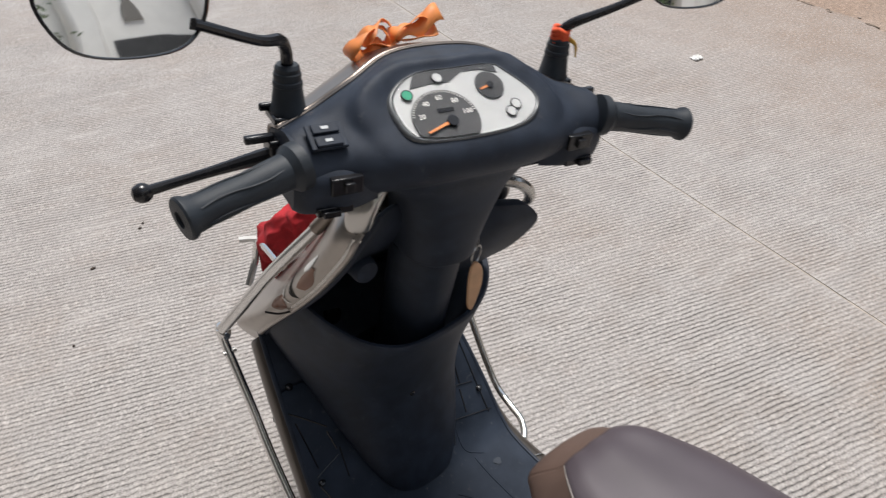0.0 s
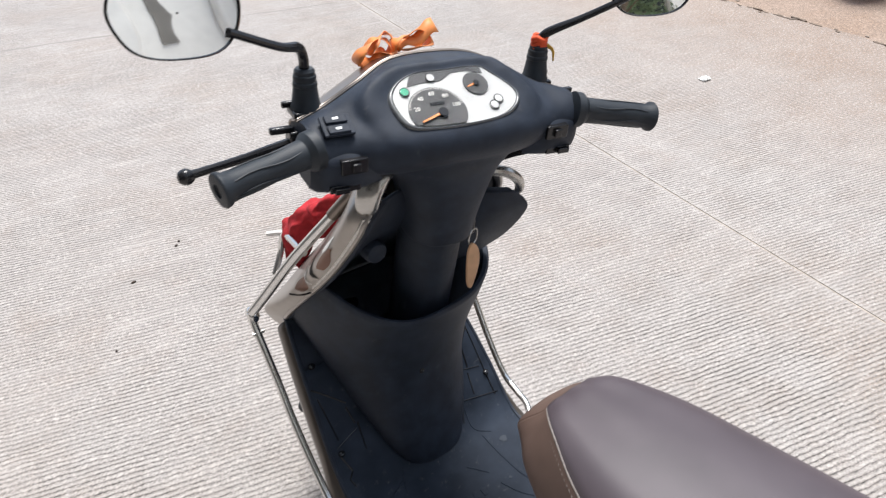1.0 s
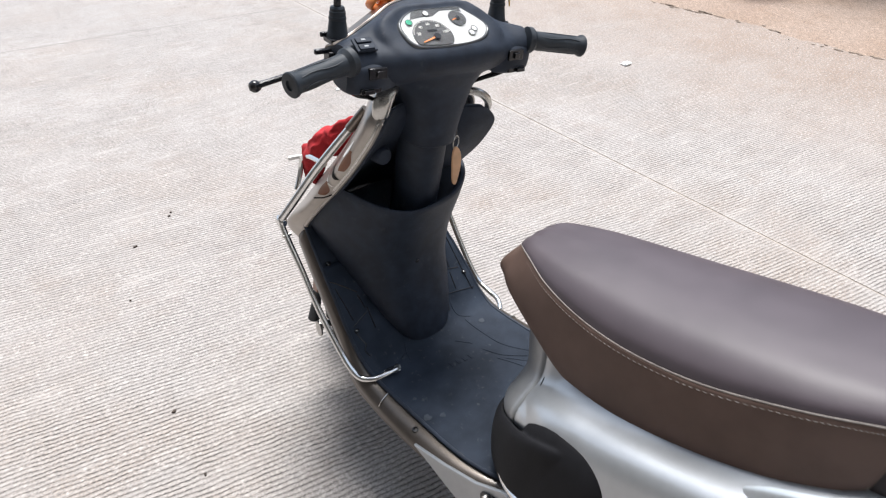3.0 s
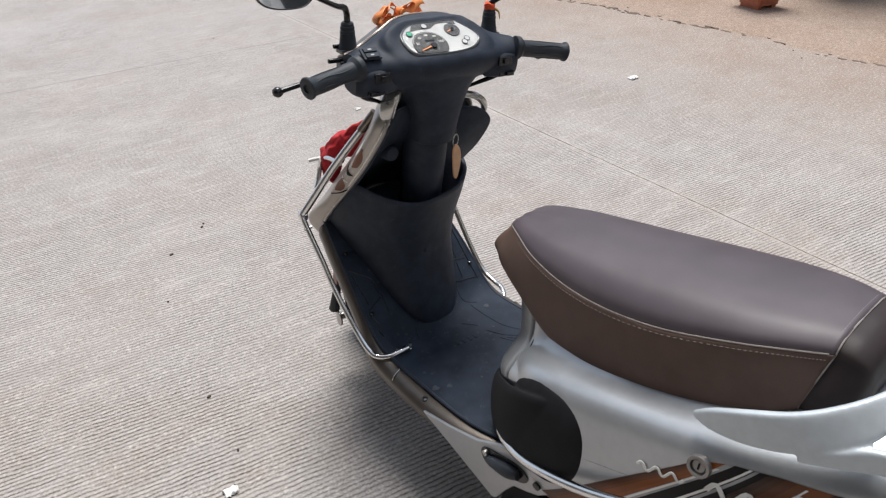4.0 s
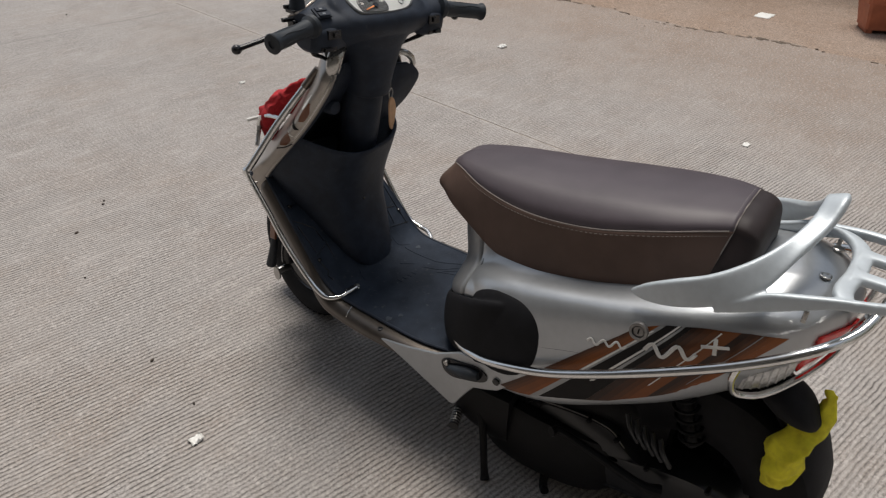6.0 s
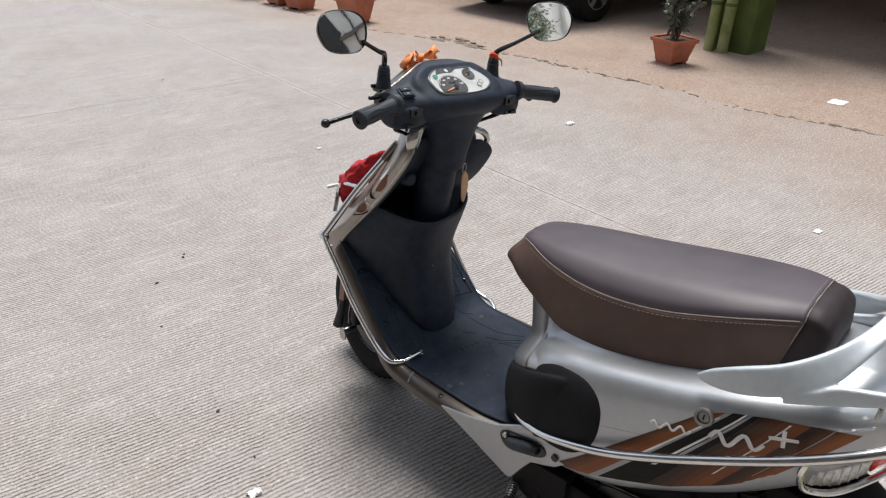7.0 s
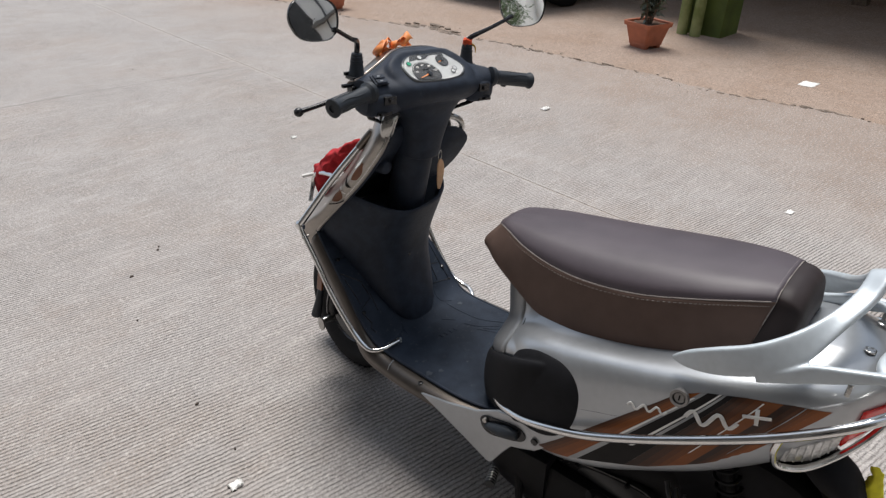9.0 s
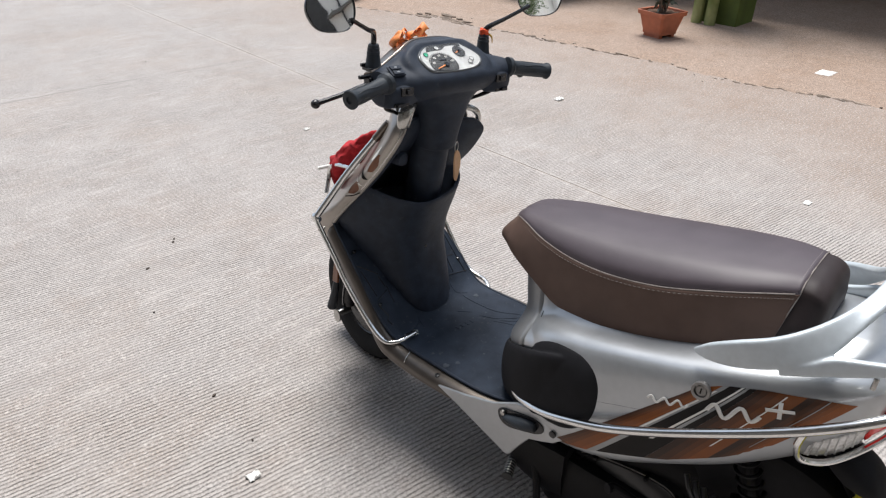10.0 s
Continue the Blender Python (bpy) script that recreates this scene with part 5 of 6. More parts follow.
# ---- seat ----
def seat():
    # station: y, bottom half width, bottom z, seam half width, seam z, crown z
    st = ((-0.268, 0.046, 0.615, 0.039, 0.691, 0.699), (-0.284, 0.058, 0.612, 0.053, 0.698, 0.708), (-0.31, 0.078, 0.606, 0.068, 0.699, 0.714), (-0.37, 0.100, 0.582, 0.095, 0.693, 0.724), (-0.45, 0.119, 0.550, 0.114, 0.688, 0.735), (-0.54, 0.130, 0.546, 0.126, 0.694, 0.747),
          (-0.64, 0.132, 0.574, 0.128, 0.712, 0.764), (-0.74, 0.127, 0.604, 0.118, 0.741, 0.780), (-0.81, 0.113, 0.644, 0.100, 0.760, 0.790), (-0.856, 0.099, 0.664, 0.081, 0.769, 0.792))
    st = [np.array(q) for q in st]

    sides, tops = [], []
    for q in st:
        y, bw, bz, sw, sz, cz = q
        tops.append([(-sw, y, sz), (-sw * 0.93, y, sz + (cz - sz) * 0.38), (-sw * 0.7, y, sz + (cz - sz) * 0.78), (-sw * 0.35, y, cz - 0.002), (0, y, cz), (sw * 0.35, y, cz - 0.002), (sw * 0.7, y, sz + (cz - sz) * 0.78), (sw * 0.93, y, sz + (cz - sz) * 0.38), (sw, y, sz)])
        f = 0.032 * max(0, min(1, (y + 0.42) / 0.16))
        sides.append([(-bw + 0.012, y + f * 0.7, bz - 0.004), (-bw, y + f * 0.9, bz + 0.01), (-max(bw, sw) - 0.006, y + f, bz + (sz - bz) * 0.40), (-sw - 0.004, y + f * 0.2, sz - 0.012), (-sw, y, sz)])
    # the rear seam leans forward towards the bottom
    q = st[-1]
    sides[-1] = [(x, y + 0.019 * (q[4] - z) / (q[4] - q[2]), z) for x, y, z in sides[-1]]
    T = loft(tops, 60, 40)
    S = loft(sides, 60, 16)
    ob = part("seat", skin(T), LEATHER, scooter, "dark brown vinyl seat with stitched seams", thick=0.004)
    nose = [[(x, y, z) for x, y, z in S[0]], [(p[0] * 0.75, p[1] + 0.006 * (1 - (k / 15) ** 3), p[2]) for k, p in enumerate(S[0])], [(0, p[1] + 0.010 * (1 - (k / 15) ** 3), p[2] + 0.002 * (k / 15) ** 3) for k, p in enumerate(S[0])], [(-p[0] * 0.75, p[1] + 0.006 * (1 - (k / 15) ** 3), p[2]) for k, p in enumerate(S[0])], [(-p[0], p[1], p[2]) for p in S[0]]]
    part("nose", skin(loft(nose, 14, 16)), LEATHERSIDE, ob, "brown vinyl nose", thick=0.004)
    for s in (-1, 1):
        part("side_cover", mx(skin(S), s), LEATHERSIDE, ob, "lighter brown vinyl seat side", thick=0.004)
        seam = [tuple(T[i, 0] + (-0.0015, 0, 0.001)) for i in range(0, 60, 2)]
        part("piping", mx(tube(seam, 0.0013, 6, 120), s), THREAD, ob, "pale stitched seam")
    # back roll
    back = []
    q = st[-1]
    for k, (dy, sc, dz) in enumerate(((0, 1.0, 0), (-0.022, 0.985, -0.003), (-0.040, 0.91, -0.012), (-0.048, 0.72, -0.03))):
        y, bw, bz, sw, sz, cz = q
        loop = []
        for p in sides[-1][:-1] + tops[-1]:
            loop.append(p)
        loop += [(-p[0], p[1], p[2]) for p in sides[-1][-2::-1]]
        back.append([(p[0] * sc, p[1] * (1 - k / 3) + y * (k / 3) + dy, (bz - 0.006) + (p[2] - bz + 0.006) * sc + dz * 0.3) for p in loop])
    B = loft(back, 18, 60)
    V, F = skin(B)
    F.append(tuple(17 * 60 + j for j in range(60)))
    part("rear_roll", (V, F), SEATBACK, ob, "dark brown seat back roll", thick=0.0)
    part("rear_seam", tube([tuple(p) for p in (np.array(B[0][::3]) * (1.010, 1, 1) + (0, 0, 0.001))], 0.0012, 6, 80), THREAD, ob, "pale stitched seam")
    # thread: short dashes along the seams
    for s in (-1, 1):
        path = cr(T[:, 0], 400)
        dash = []
        for i in range(2, 394, 4):
            a, b = path[i] + (-0.0052, 0, -0.0066), path[i + 2] + (-0.0052, 0, -0.0066)
            dash.append(tube([tuple(a), tuple((a + b) / 2 + (-0.0003, 0, 0)), tuple(b)], 0.0005, 5, 4))
        th = part("stitching", mx(joined(*dash), s), THREAD, ob, "pale thread stitches")
        tagged(th, kind="stuff")
    path = cr(B[0] * (1.012, 1, 1) + (0, 0.0075, 0.0014), 280)
    dash = [tube([tuple(path[i]), tuple(path[i + 1]), tuple(path[i + 2])], 0.0006, 5, 4) for i in range(0, 276, 4)]
    tagged(part("stitching", joined(*dash), THREAD, ob, "pale thread stitches"), kind="stuff")


seat()


# ---- grab rail, rack and chrome guards ----
def grab_rail():
    top = [(-0.182, -0.741, 0.659), (-0.185, -0.765, 0.683), (-0.186, -0.806, 0.710), (-0.174, -0.853, 0.733), (-0.154, -0.887, 0.753), (-0.122, -0.917, 0.773), (-0.070, -0.944, 0.794), (-0.022, -0.957, 0.811), (0.012, -0.960, 0.825)]
    low = [(-0.183, -0.744, 0.651), (-0.188, -0.772, 0.652), (-0.188, -0.815, 0.661), (-0.183, -0.868, 0.682), (-0.168, -0.912, 0.706), (-0.146, -0.938, 0.731), (-0.100, -0.965, 0.779), (-0.046, -0.986, 0.811), (0.006, -0.994, 0.842)]
    far = lambda P: [(0.024 - x, y + 0.012 * min(1, (0.012 - x) / 0.1), z - 0.032 * min(1, (0.012 - x) / 0.1)) for x, y, z in P[-2::-1]]
    cast = [band(top + far(top), low + far(low), [0.003, 0.006, 0.0075] + [0.008] * 11 + [0.0075, 0.006, 0.003], 120, 32)]
    # the rack's centre line lies a little to the near side
    over = lambda piece, s: piece if s < 0 else ([(-0.05 - v[0], v[1], v[2]) for v in piece[0]], piece[1])
    upper = [(-0.180, -0.875, 0.694), (-0.170, -0.910, 0.712), (-0.160, -0.936, 0.728), (-0.156, -0.962, 0.737), (-0.152, -0.984, 0.742), (-0.143, -1.026, 0.751), (-0.134, -1.062, 0.756), (-0.121, -1.096, 0.759), (-0.098, -1.120, 0.760), (-0.062, -1.131, 0.760), (-0.025, -1.134, 0.760)]
    lower = [(-0.182, -0.878, 0.676), (-0.172, -0.915, 0.688), (-0.165, -0.942, 0.698), (-0.159, -0.966, 0.707), (-0.154, -0.988, 0.716), (-0.146, -1.028, 0.733), (-0.138, -1.064, 0.740), (-0.124, -1.100, 0.742), (-0.099, -1.125, 0.742), (-0.062, -1.136, 0.742), (-0.025, -1.139, 0.742)]
    for s in (-1, 1):
        cast.append(over(band(upper, lower, 0.0068, 60, 24), s))
    front = [(-0.142, -1.045, 0.744), (-0.122, -1.036, 0.745), (-0.098, -1.034, 0.746), (-0.06, -1.040, 0.747), (-0.025, -1.042, 0.747), (0.01, -1.040, 0.747), (0.042, -1.030, 0.746), (0.068, -1.010, 0.744), (0.086, -0.985, 0.738)]
    cast.append(skin(loft([[(x, y + 0.012 * a, z + 0.007 * b) for a, b in ((-1, -1), (-1, 1), (1, 1), (1, -1))] for x, y, z in front], 50, 16, True), True, True))
    for x in (-0.060, 0.010):
        cast.append(skin(loft([[(x + w * a, y, 0.749 + 0.007 * b) for a, b in ((-1, -1), (-1, 1), (1, 1), (1, -1))] for y, w in ((-1.036, 0.024), (-1.046, 0.014), (-1.06, 0.0105), (-1.105, 0.0105), (-1.120, 0.014), (-1.132, 0.024))], 24, 16, True), True, True))
    rail = part("grab_rail", joined(*cast), RAIL, scooter, "cast silver grab rail and rack behind the seat")
    fuse = rail.modifiers.new("cast", "REMESH")
    fuse.mode, fuse.voxel_size, fuse.use_smooth_shade = "VOXEL", 0.0024, True
    soft = rail.modifiers.new("soft", "SMOOTH")
    soft.factor, soft.iterations = 0.5, 3
    for s in (-1, 1):
        part("mount_pin", over(turned([(0, 0.004), (0.02, 0.004), (0.022, 0.003)], "z", 10, (-0.150, -1.00, 0.697)), s), STEEL, rail)


grab_rail()


def guards():
    side = [(-0.180, -0.378, 0.358), (-0.207, -0.415, 0.364), (-0.231, -0.48, 0.382), (-0.244, -0.555, 0.412), (-0.246, -0.637, 0.446), (-0.244, -0.735, 0.500), (-0.234, -0.848, 0.566), (-0.214, -0.943, 0.620), (-0.178, -1.022, 0.664), (-0.122, -1.072, 0.688), (-0.07, -1.092, 0.710), (0, -1.100, 0.716)]
    full = side + [(-x, y, z) for x, y, z in side[-2::-1]]
    bar = part("body_guard", tube(full, 0.0085, 12, 150), POLISHED, scooter, "bright steel tube guard round the body")
    for s in (-1, 1):
        part("lamp_guard", mx(tube([(-0.205, -0.942, 0.612), (-0.199, -0.938, 0.572), (-0.180, -0.948, 0.534), (-0.15, -0.985, 0.530), (-0.10, -1.025, 0.552), (-0.055, -1.055, 0.585), (-0.042, -1.072, 0.64), (-0.05, -1.080, 0.682)], 0.006, 10, 70), s), POLISHED, bar, "thin steel loop in front of the lamps")
        low = [(-0.208, 0.234, 0.578), (-0.208, 0.222, 0.552), (-0.206, 0.172, 0.474), (-0.206, 0.141, 0.425), (-0.206, 0.103, 0.378), (-0.205, 0.058, 0.329), (-0.204, 0.025, 0.302), (-0.198, 0.000, 0.290), (-0.178, -0.022, 0.291), (-0.150, -0.033, 0.297), (-0.131, -0.038, 0.300)]
        if s > 0:
            low = [(-0.206, 0.236, 0.578), (-0.212, 0.228, 0.545), (-0.218, 0.203, 0.480), (-0.221, 0.18, 0.437), (-0.226, 0.13, 0.350), (-0.230, 0.084, 0.288), (-0.228, 0.04, 0.274), (-0.224, 0.01, 0.272), (-0.21, -0.015, 0.268), (-0.19, -0.03, 0.262)]
        g = part("leg_guard", mx(tube(low, 0.0066, 12, 90), s), POLISHED, scooter, "bright steel tube guard beside the leg shield")
        if s < 0:
            part("tip_lug", slab([(-0.155, -0.020, 0.294), (-0.128, -0.026, 0.294), (-0.122, -0.036, 0.294), (-0.128, -0.046, 0.294), (-0.155, -0.037, 0.294)], 0.006), POLISHED, g, "flattened lug with a bolt", bevel=0.001)
            part("tip_bolt", turned([(0, 0.0075), (0.006, 0.0075), (0.007, 0.004)], "z", 6, (-0.129, -0.036, 0.299)), STEEL, g)
        part("clamp_screw", mx(turned([(-0.216, 0.0035), (-0.197, 0.0035)], "x", 8, (0, 0.216, 0.546)), s), STEEL, g)
        up = [(-0.205, 0.232, 0.578), (-0.178, 0.208, 0.628), (-0.150, 0.180, 0.684), (-0.126, 0.150, 0.734), (-0.100, 0.117, 0.786), (-0.081, 0.093, 0.825)]
        part("leg_guard", mx(tube(up, [0.0085, 0.0085, 0.0085, 0.0085, 0.008, 0.007], 12, 50), s), POLISHED, scooter, "straight steel guard bar rising beside the apron")
        # dark reflection near the bar's top is put into a darker metal sleeve
        part("bar_end", mx(tube([(-0.1005, 0.1178, 0.785), (-0.086, 0.099, 0.815), (-0.0795, 0.091, 0.828)], [0.0092, 0.0092, 0.0086], 14, 16), s), DARKSILVER, scooter, "darker metal sleeve for the guard bar's dark reflection")
        part("leg_guard", mx(tube([(-0.128, 0.170, 0.70), (-0.122, 0.235, 0.690), (-0.120, 0.268, 0.672), (-0.126, 0.272, 0.640), (-0.145, 0.262, 0.61)], 0.0055, 10, 30), s), POLISHED, scooter, "thin steel loop of the front guard")
        part("knee_cap", mx(skin(loft([[(-0.204 + 0.010 * math.cos(a) * q, 0.236 + d * 0.7, 0.570 + 0.013 * math.sin(a) * q) for a in np.linspace(0, 6.28, 12, endpoint=False)] for d, q in ((0.025, 0.3), (0.012, 0.9), (-0.008, 1.0), (-0.02, 0.5))], 12, 20, True), True, True), s), POLISHED, scooter, "bright end cap of the guard")


guards()


# ---- engine, stand, rear mudguard ----
def drive():
    out = [(-0.535, 0.215), (-0.548, 0.236), (-0.585, 0.250), (-0.66, 0.266), (-0.72, 0.271), (-0.755, 0.264), (-0.785, 0.236), (-0.83, 0.215), (-0.90, 0.235), (-0.97, 0.24), (-1.02, 0.21), (-1.02, 0.165), (-0.96, 0.130), (-0.84, 0.105), (-0.70, 0.085), (-0.60, 0.085), (-0.55, 0.12), (-0.532, 0.175)]
    ring_ = cr(np.array([(-0.13, y, z) for y, z in out]), 60, True)
    c = ring_.mean(0)
    G = np.array([c + (ring_ - c) * q + (d, 0, 0) for q, d in ((1.0, 0.07), (1.0, 0.012), (0.975, -0.004), (0.93, -0.010), (0.90, -0.004), (0.55, -0.010), (0.1, -0.012))])
    eng = part("engine_cover", skin(G, True), CASING, scooter, "black belt-drive engine casing", angle=40)
    # thin pale line along the upper edge only
    part("cover_edge", tube([tuple(p) for p in (c + (ring_[3:21] - c) * 0.985 + (-0.008, 0, 0))], 0.0014, 6, 60), ALLOY, eng, "thin bright line on the casing's upper edge")
    for k in range(0, 60, 6):
        p = c + (ring_[k] - c) * 0.95
        part("cover_bolt", turned([(-0.018, 0.004), (-0.016, 0.006), (-0.0, 0.006)], "x", 6, (p[0], p[1], p[2])), ENGINE, eng)
    part("crankcase", skin(loft([[(x * q, y, z) for x, z in ((-0.12, 0.11), (-0.135, 0.22), (-0.10, 0.34), (0.10, 0.34), (0.135, 0.22), (0.12, 0.11))] for y, q in ((-0.38, 0.7), (-0.43, 0.98), (-0.5, 1.0), (-0.62, 1.0), (-0.74, 0.9), (-0.85, 0.6))], 16, 24, True), True, True), ENGINE, scooter, "dark engine block")
    # reaches low as a dark mass in place of the deep shadow under the engine
    part("sump", skin(loft([[(x * q, y, z) for x, z in ((-0.10, lo), (-0.145, lo + 0.03), (-0.145, 0.19), (-0.11, 0.22), (0.11, 0.22), (0.145, 0.19), (0.145, lo + 0.03), (0.10, lo))] for y, q, lo in ((-0.40, 0.55, 0.12), (-0.44, 0.95, 0.06), (-0.50, 1.12, 0.035), (-0.62, 1.15, 0.035), (-0.74, 1.0, 0.05), (-0.82, 0.6, 0.10))], 18, 28, True), True, True), ENGINE, scooter, "dark engine sump, lowered to stand in for the shadow below")
    part("kick_starter", tube([(-0.165, -0.88, 0.20), (-0.178, -0.84, 0.205), (-0.180, -0.74, 0.225), (-0.182, -0.66, 0.24), (-0.20, -0.645, 0.245)], [0.014, 0.010, 0.009, 0.009, 0.011], 10, 30), ENGINE, scooter, "black kick-start lever")
    for s in (-1, 1):
        part("centre_stand_leg", mx(tube([(-0.09, -0.60, 0.17), (-0.12, -0.615, 0.10), (-0.15, -0.625, 0.012), (-0.17, -0.64, 0.010)], [0.011, 0.011, 0.010, 0.010], 10, 24), s), ENGINE, scooter, "black centre stand leg")
    part("stand_bracket", skin(loft([[(x * q - 0.02, y, z) for x, z in ((-0.10, lo), (-0.15, lo + 0.04), (-0.16, 0.20), (-0.13, 0.25), (0.13, 0.25), (0.15, 0.20), (0.12, lo))] for y, q, lo in ((-0.34, 0.7, 0.17), (-0.38, 1.0, 0.10), (-0.45, 1.02, 0.07), (-0.53, 1.0, 0.06))], 12, 24, True), True, True), ENGINE, scooter, "dark stand bracket under the floor")
    part("side_stand", tube([(-0.165, -0.44, 0.20), (-0.185, -0.47, 0.12), (-0.215, -0.50, 0.03), (-0.225, -0.51, 0.008)], [0.010, 0.009, 0.009, 0.012], 10, 24), ENGINE, scooter, "black side stand")
    peg = part("foot_peg", tube([(-0.15, -0.385, 0.130), (-0.222, -0.412, 0.122)], [0.010, 0.013], 12, 8), CASING, scooter, "black stand pedal with pale ribs")
    for k in range(6):
        f = 0.45 + 0.1 * k
        part("rib", moved(turned([(-0.0012, 0.0125), (0.0012, 0.0132)], "x", 12), Matrix.Translation((-0.15 - 0.072 * f, -0.385 - 0.027 * f, 0.130 - 0.008 * f)) @ pose(0, 0, 0, 0, 0, 20)), ALLOY, peg)
    part("undertray", skin(loft([[(x, y, z) for x, z in ((-0.17, 0.28), (-0.15, 0.235), (0, 0.22), (0.15, 0.235), (0.17, 0.28))] for y, in ((0.02,), (-0.15,), (-0.35,), (-0.5,))], 10, 14)), ENGINE, scooter, "black undertray", thick=0.004)
    secs = []
    for a in np.linspace(-5, 165, 10):
        q = radians(a)
        secs.append([(x, -0.905 + (0.235 - d) * math.cos(q), 0.205 + (0.235 - d) * math.sin(q)) for x, d in ((-0.098, 0.12), (-0.094, 0.03), (-0.075, 0.0), (0, -0.008), (0.075, 0.0), (0.094, 0.03), (0.098, 0.12))])
    part("rear_mudguard", skin(loft(secs, 30, 16)), PANEL, scooter, "black inner rear mudguard", thick=0.004)
    part("mud_flap", skin(loft([[(x, y, z) for x in (-0.075, -0.05, -0.03, -0.01, 0.01)] for y, z in ((-0.95, 0.53), (-0.99, 0.47), (-1.03, 0.42), (-1.065, 0.36), (-1.08, 0.27))], 20, 12)), PANEL, scooter, "black rear mud flap", thick=0.010)
    part("plate_carrier", skin(loft([[(-0.098 + rx * math.cos(a), y + 0.6 * rz * math.sin(a), z + rz * math.sin(a)) for a in np.linspace(0, 2 * math.pi, 14, endpoint=False)] for y, z, rx, rz in ((-0.985, 0.505, 0.030, 0.024), (-1.005, 0.504, 0.042, 0.036), (-1.035, 0.502, 0.046, 0.040), (-1.06, 0.497, 0.038, 0.032), (-1.073, 0.492, 0.020, 0.018))], 24, 28, True), True, True), PANEL, scooter, "black hooded plate carrier")
    part("shock_absorber", tube([(-0.105, -0.90, 0.30), (-0.10, -0.83, 0.52)], 0.012, 10, 12), ENGINE, scooter, "black rear shock absorber")
    coil = [(-0.105 + 0.024 * math.cos(a) + 0.0008 * a * 0.1, -0.90 + 0.07 * k + 0.024 * math.sin(a), 0.31 + 0.18 * k) for k, a in zip(np.linspace(0, 1, 90), np.linspace(0, 50, 90))]
    part("shock_spring", tube(coil, 0.004, 6, 260), ENGINE, scooter, "black coil spring")
    for k in range(5):
        part("air_hose", tube([(-0.140, -0.775 - 0.018 * k, 0.335 - 0.006 * k), (-0.152, -0.790 - 0.018 * k, 0.312 - 0.006 * k), (-0.146, -0.808 - 0.018 * k, 0.280 - 0.006 * k)], 0.0055, 8, 14), CASING, scooter, "black ribbed hose")
    part("silencer", tube([(0.12, -0.60, 0.17), (0.14, -0.75, 0.19), (0.15, -0.90, 0.21), (0.15, -1.10, 0.24)], [0.02, 0.045, 0.05, 0.045], 16, 24), ENGINE, scooter, "black exhaust silencer")
    part("hook_wire", tube([(-0.13, -1.02, 0.19), (-0.14, -1.06, 0.21), (-0.14, -1.075, 0.17), (-0.13, -1.06, 0.15)], 0.004, 8, 20), ENGINE, scooter, "black brake rod")


drive()


# ---- things tied to the scooter ----
def rag(name, label, m, P, r, seed, rough=0.35, n=26, res=36):
    """A crumpled cloth bundle along a curve."""
    V, F = tube(P, r, n, res)
    out = []
    for v in V:
        v = Vector(v)
        q = noise.noise_vector(v * 22 + Vector((seed, 0, 0))) * 0.010 * rough * 3 + noise.noise_vector(v * 60 + Vector((0, seed, 0))) * 0.004 * rough * 3
        out.append(tuple(v + q))
    ob = part(name, (out, F), m, None, angle=80)
    ob.matrix_world = BASE
    return tagged(ob, label, "cloth")


red = rag("red_cloth", "crumpled red cloth bundle tied to the front guard bar", REDCLOTH, [(-0.045, 0.150, 0.775), (-0.050, 0.180, 0.746), (-0.064, 0.210, 0.724), (-0.083, 0.236, 0.700), (-0.098, 0.256, 0.670), (-0.101, 0.256, 0.640), (-0.098, 0.246, 0.614)], [0.009, 0.022, 0.029, 0.032, 0.028, 0.018, 0.005], 3.0, 0.55, 40, 60)
part("tie_string", tube([(-0.105, 0.268, 0.675), (-0.120, 0.290, 0.668), (-0.132, 0.302, 0.664)], 0.005, 6, 14), WHITE, red, "white tie string")
yel = rag("yellow_cloth", "yellow dust cloth hung from the rear mud flap", YELLOW, [(-0.058, -1.074, 0.524), (-0.066, -1.082, 0.505), (-0.082, -1.082, 0.465), (-0.100, -1.060, 0.425), (-0.108, -1.052, 0.365), (-0.106, -1.048, 0.300)], [0.006, 0.010, 0.016, 0.032, 0.032, 0.014], 9.0, 0.5)


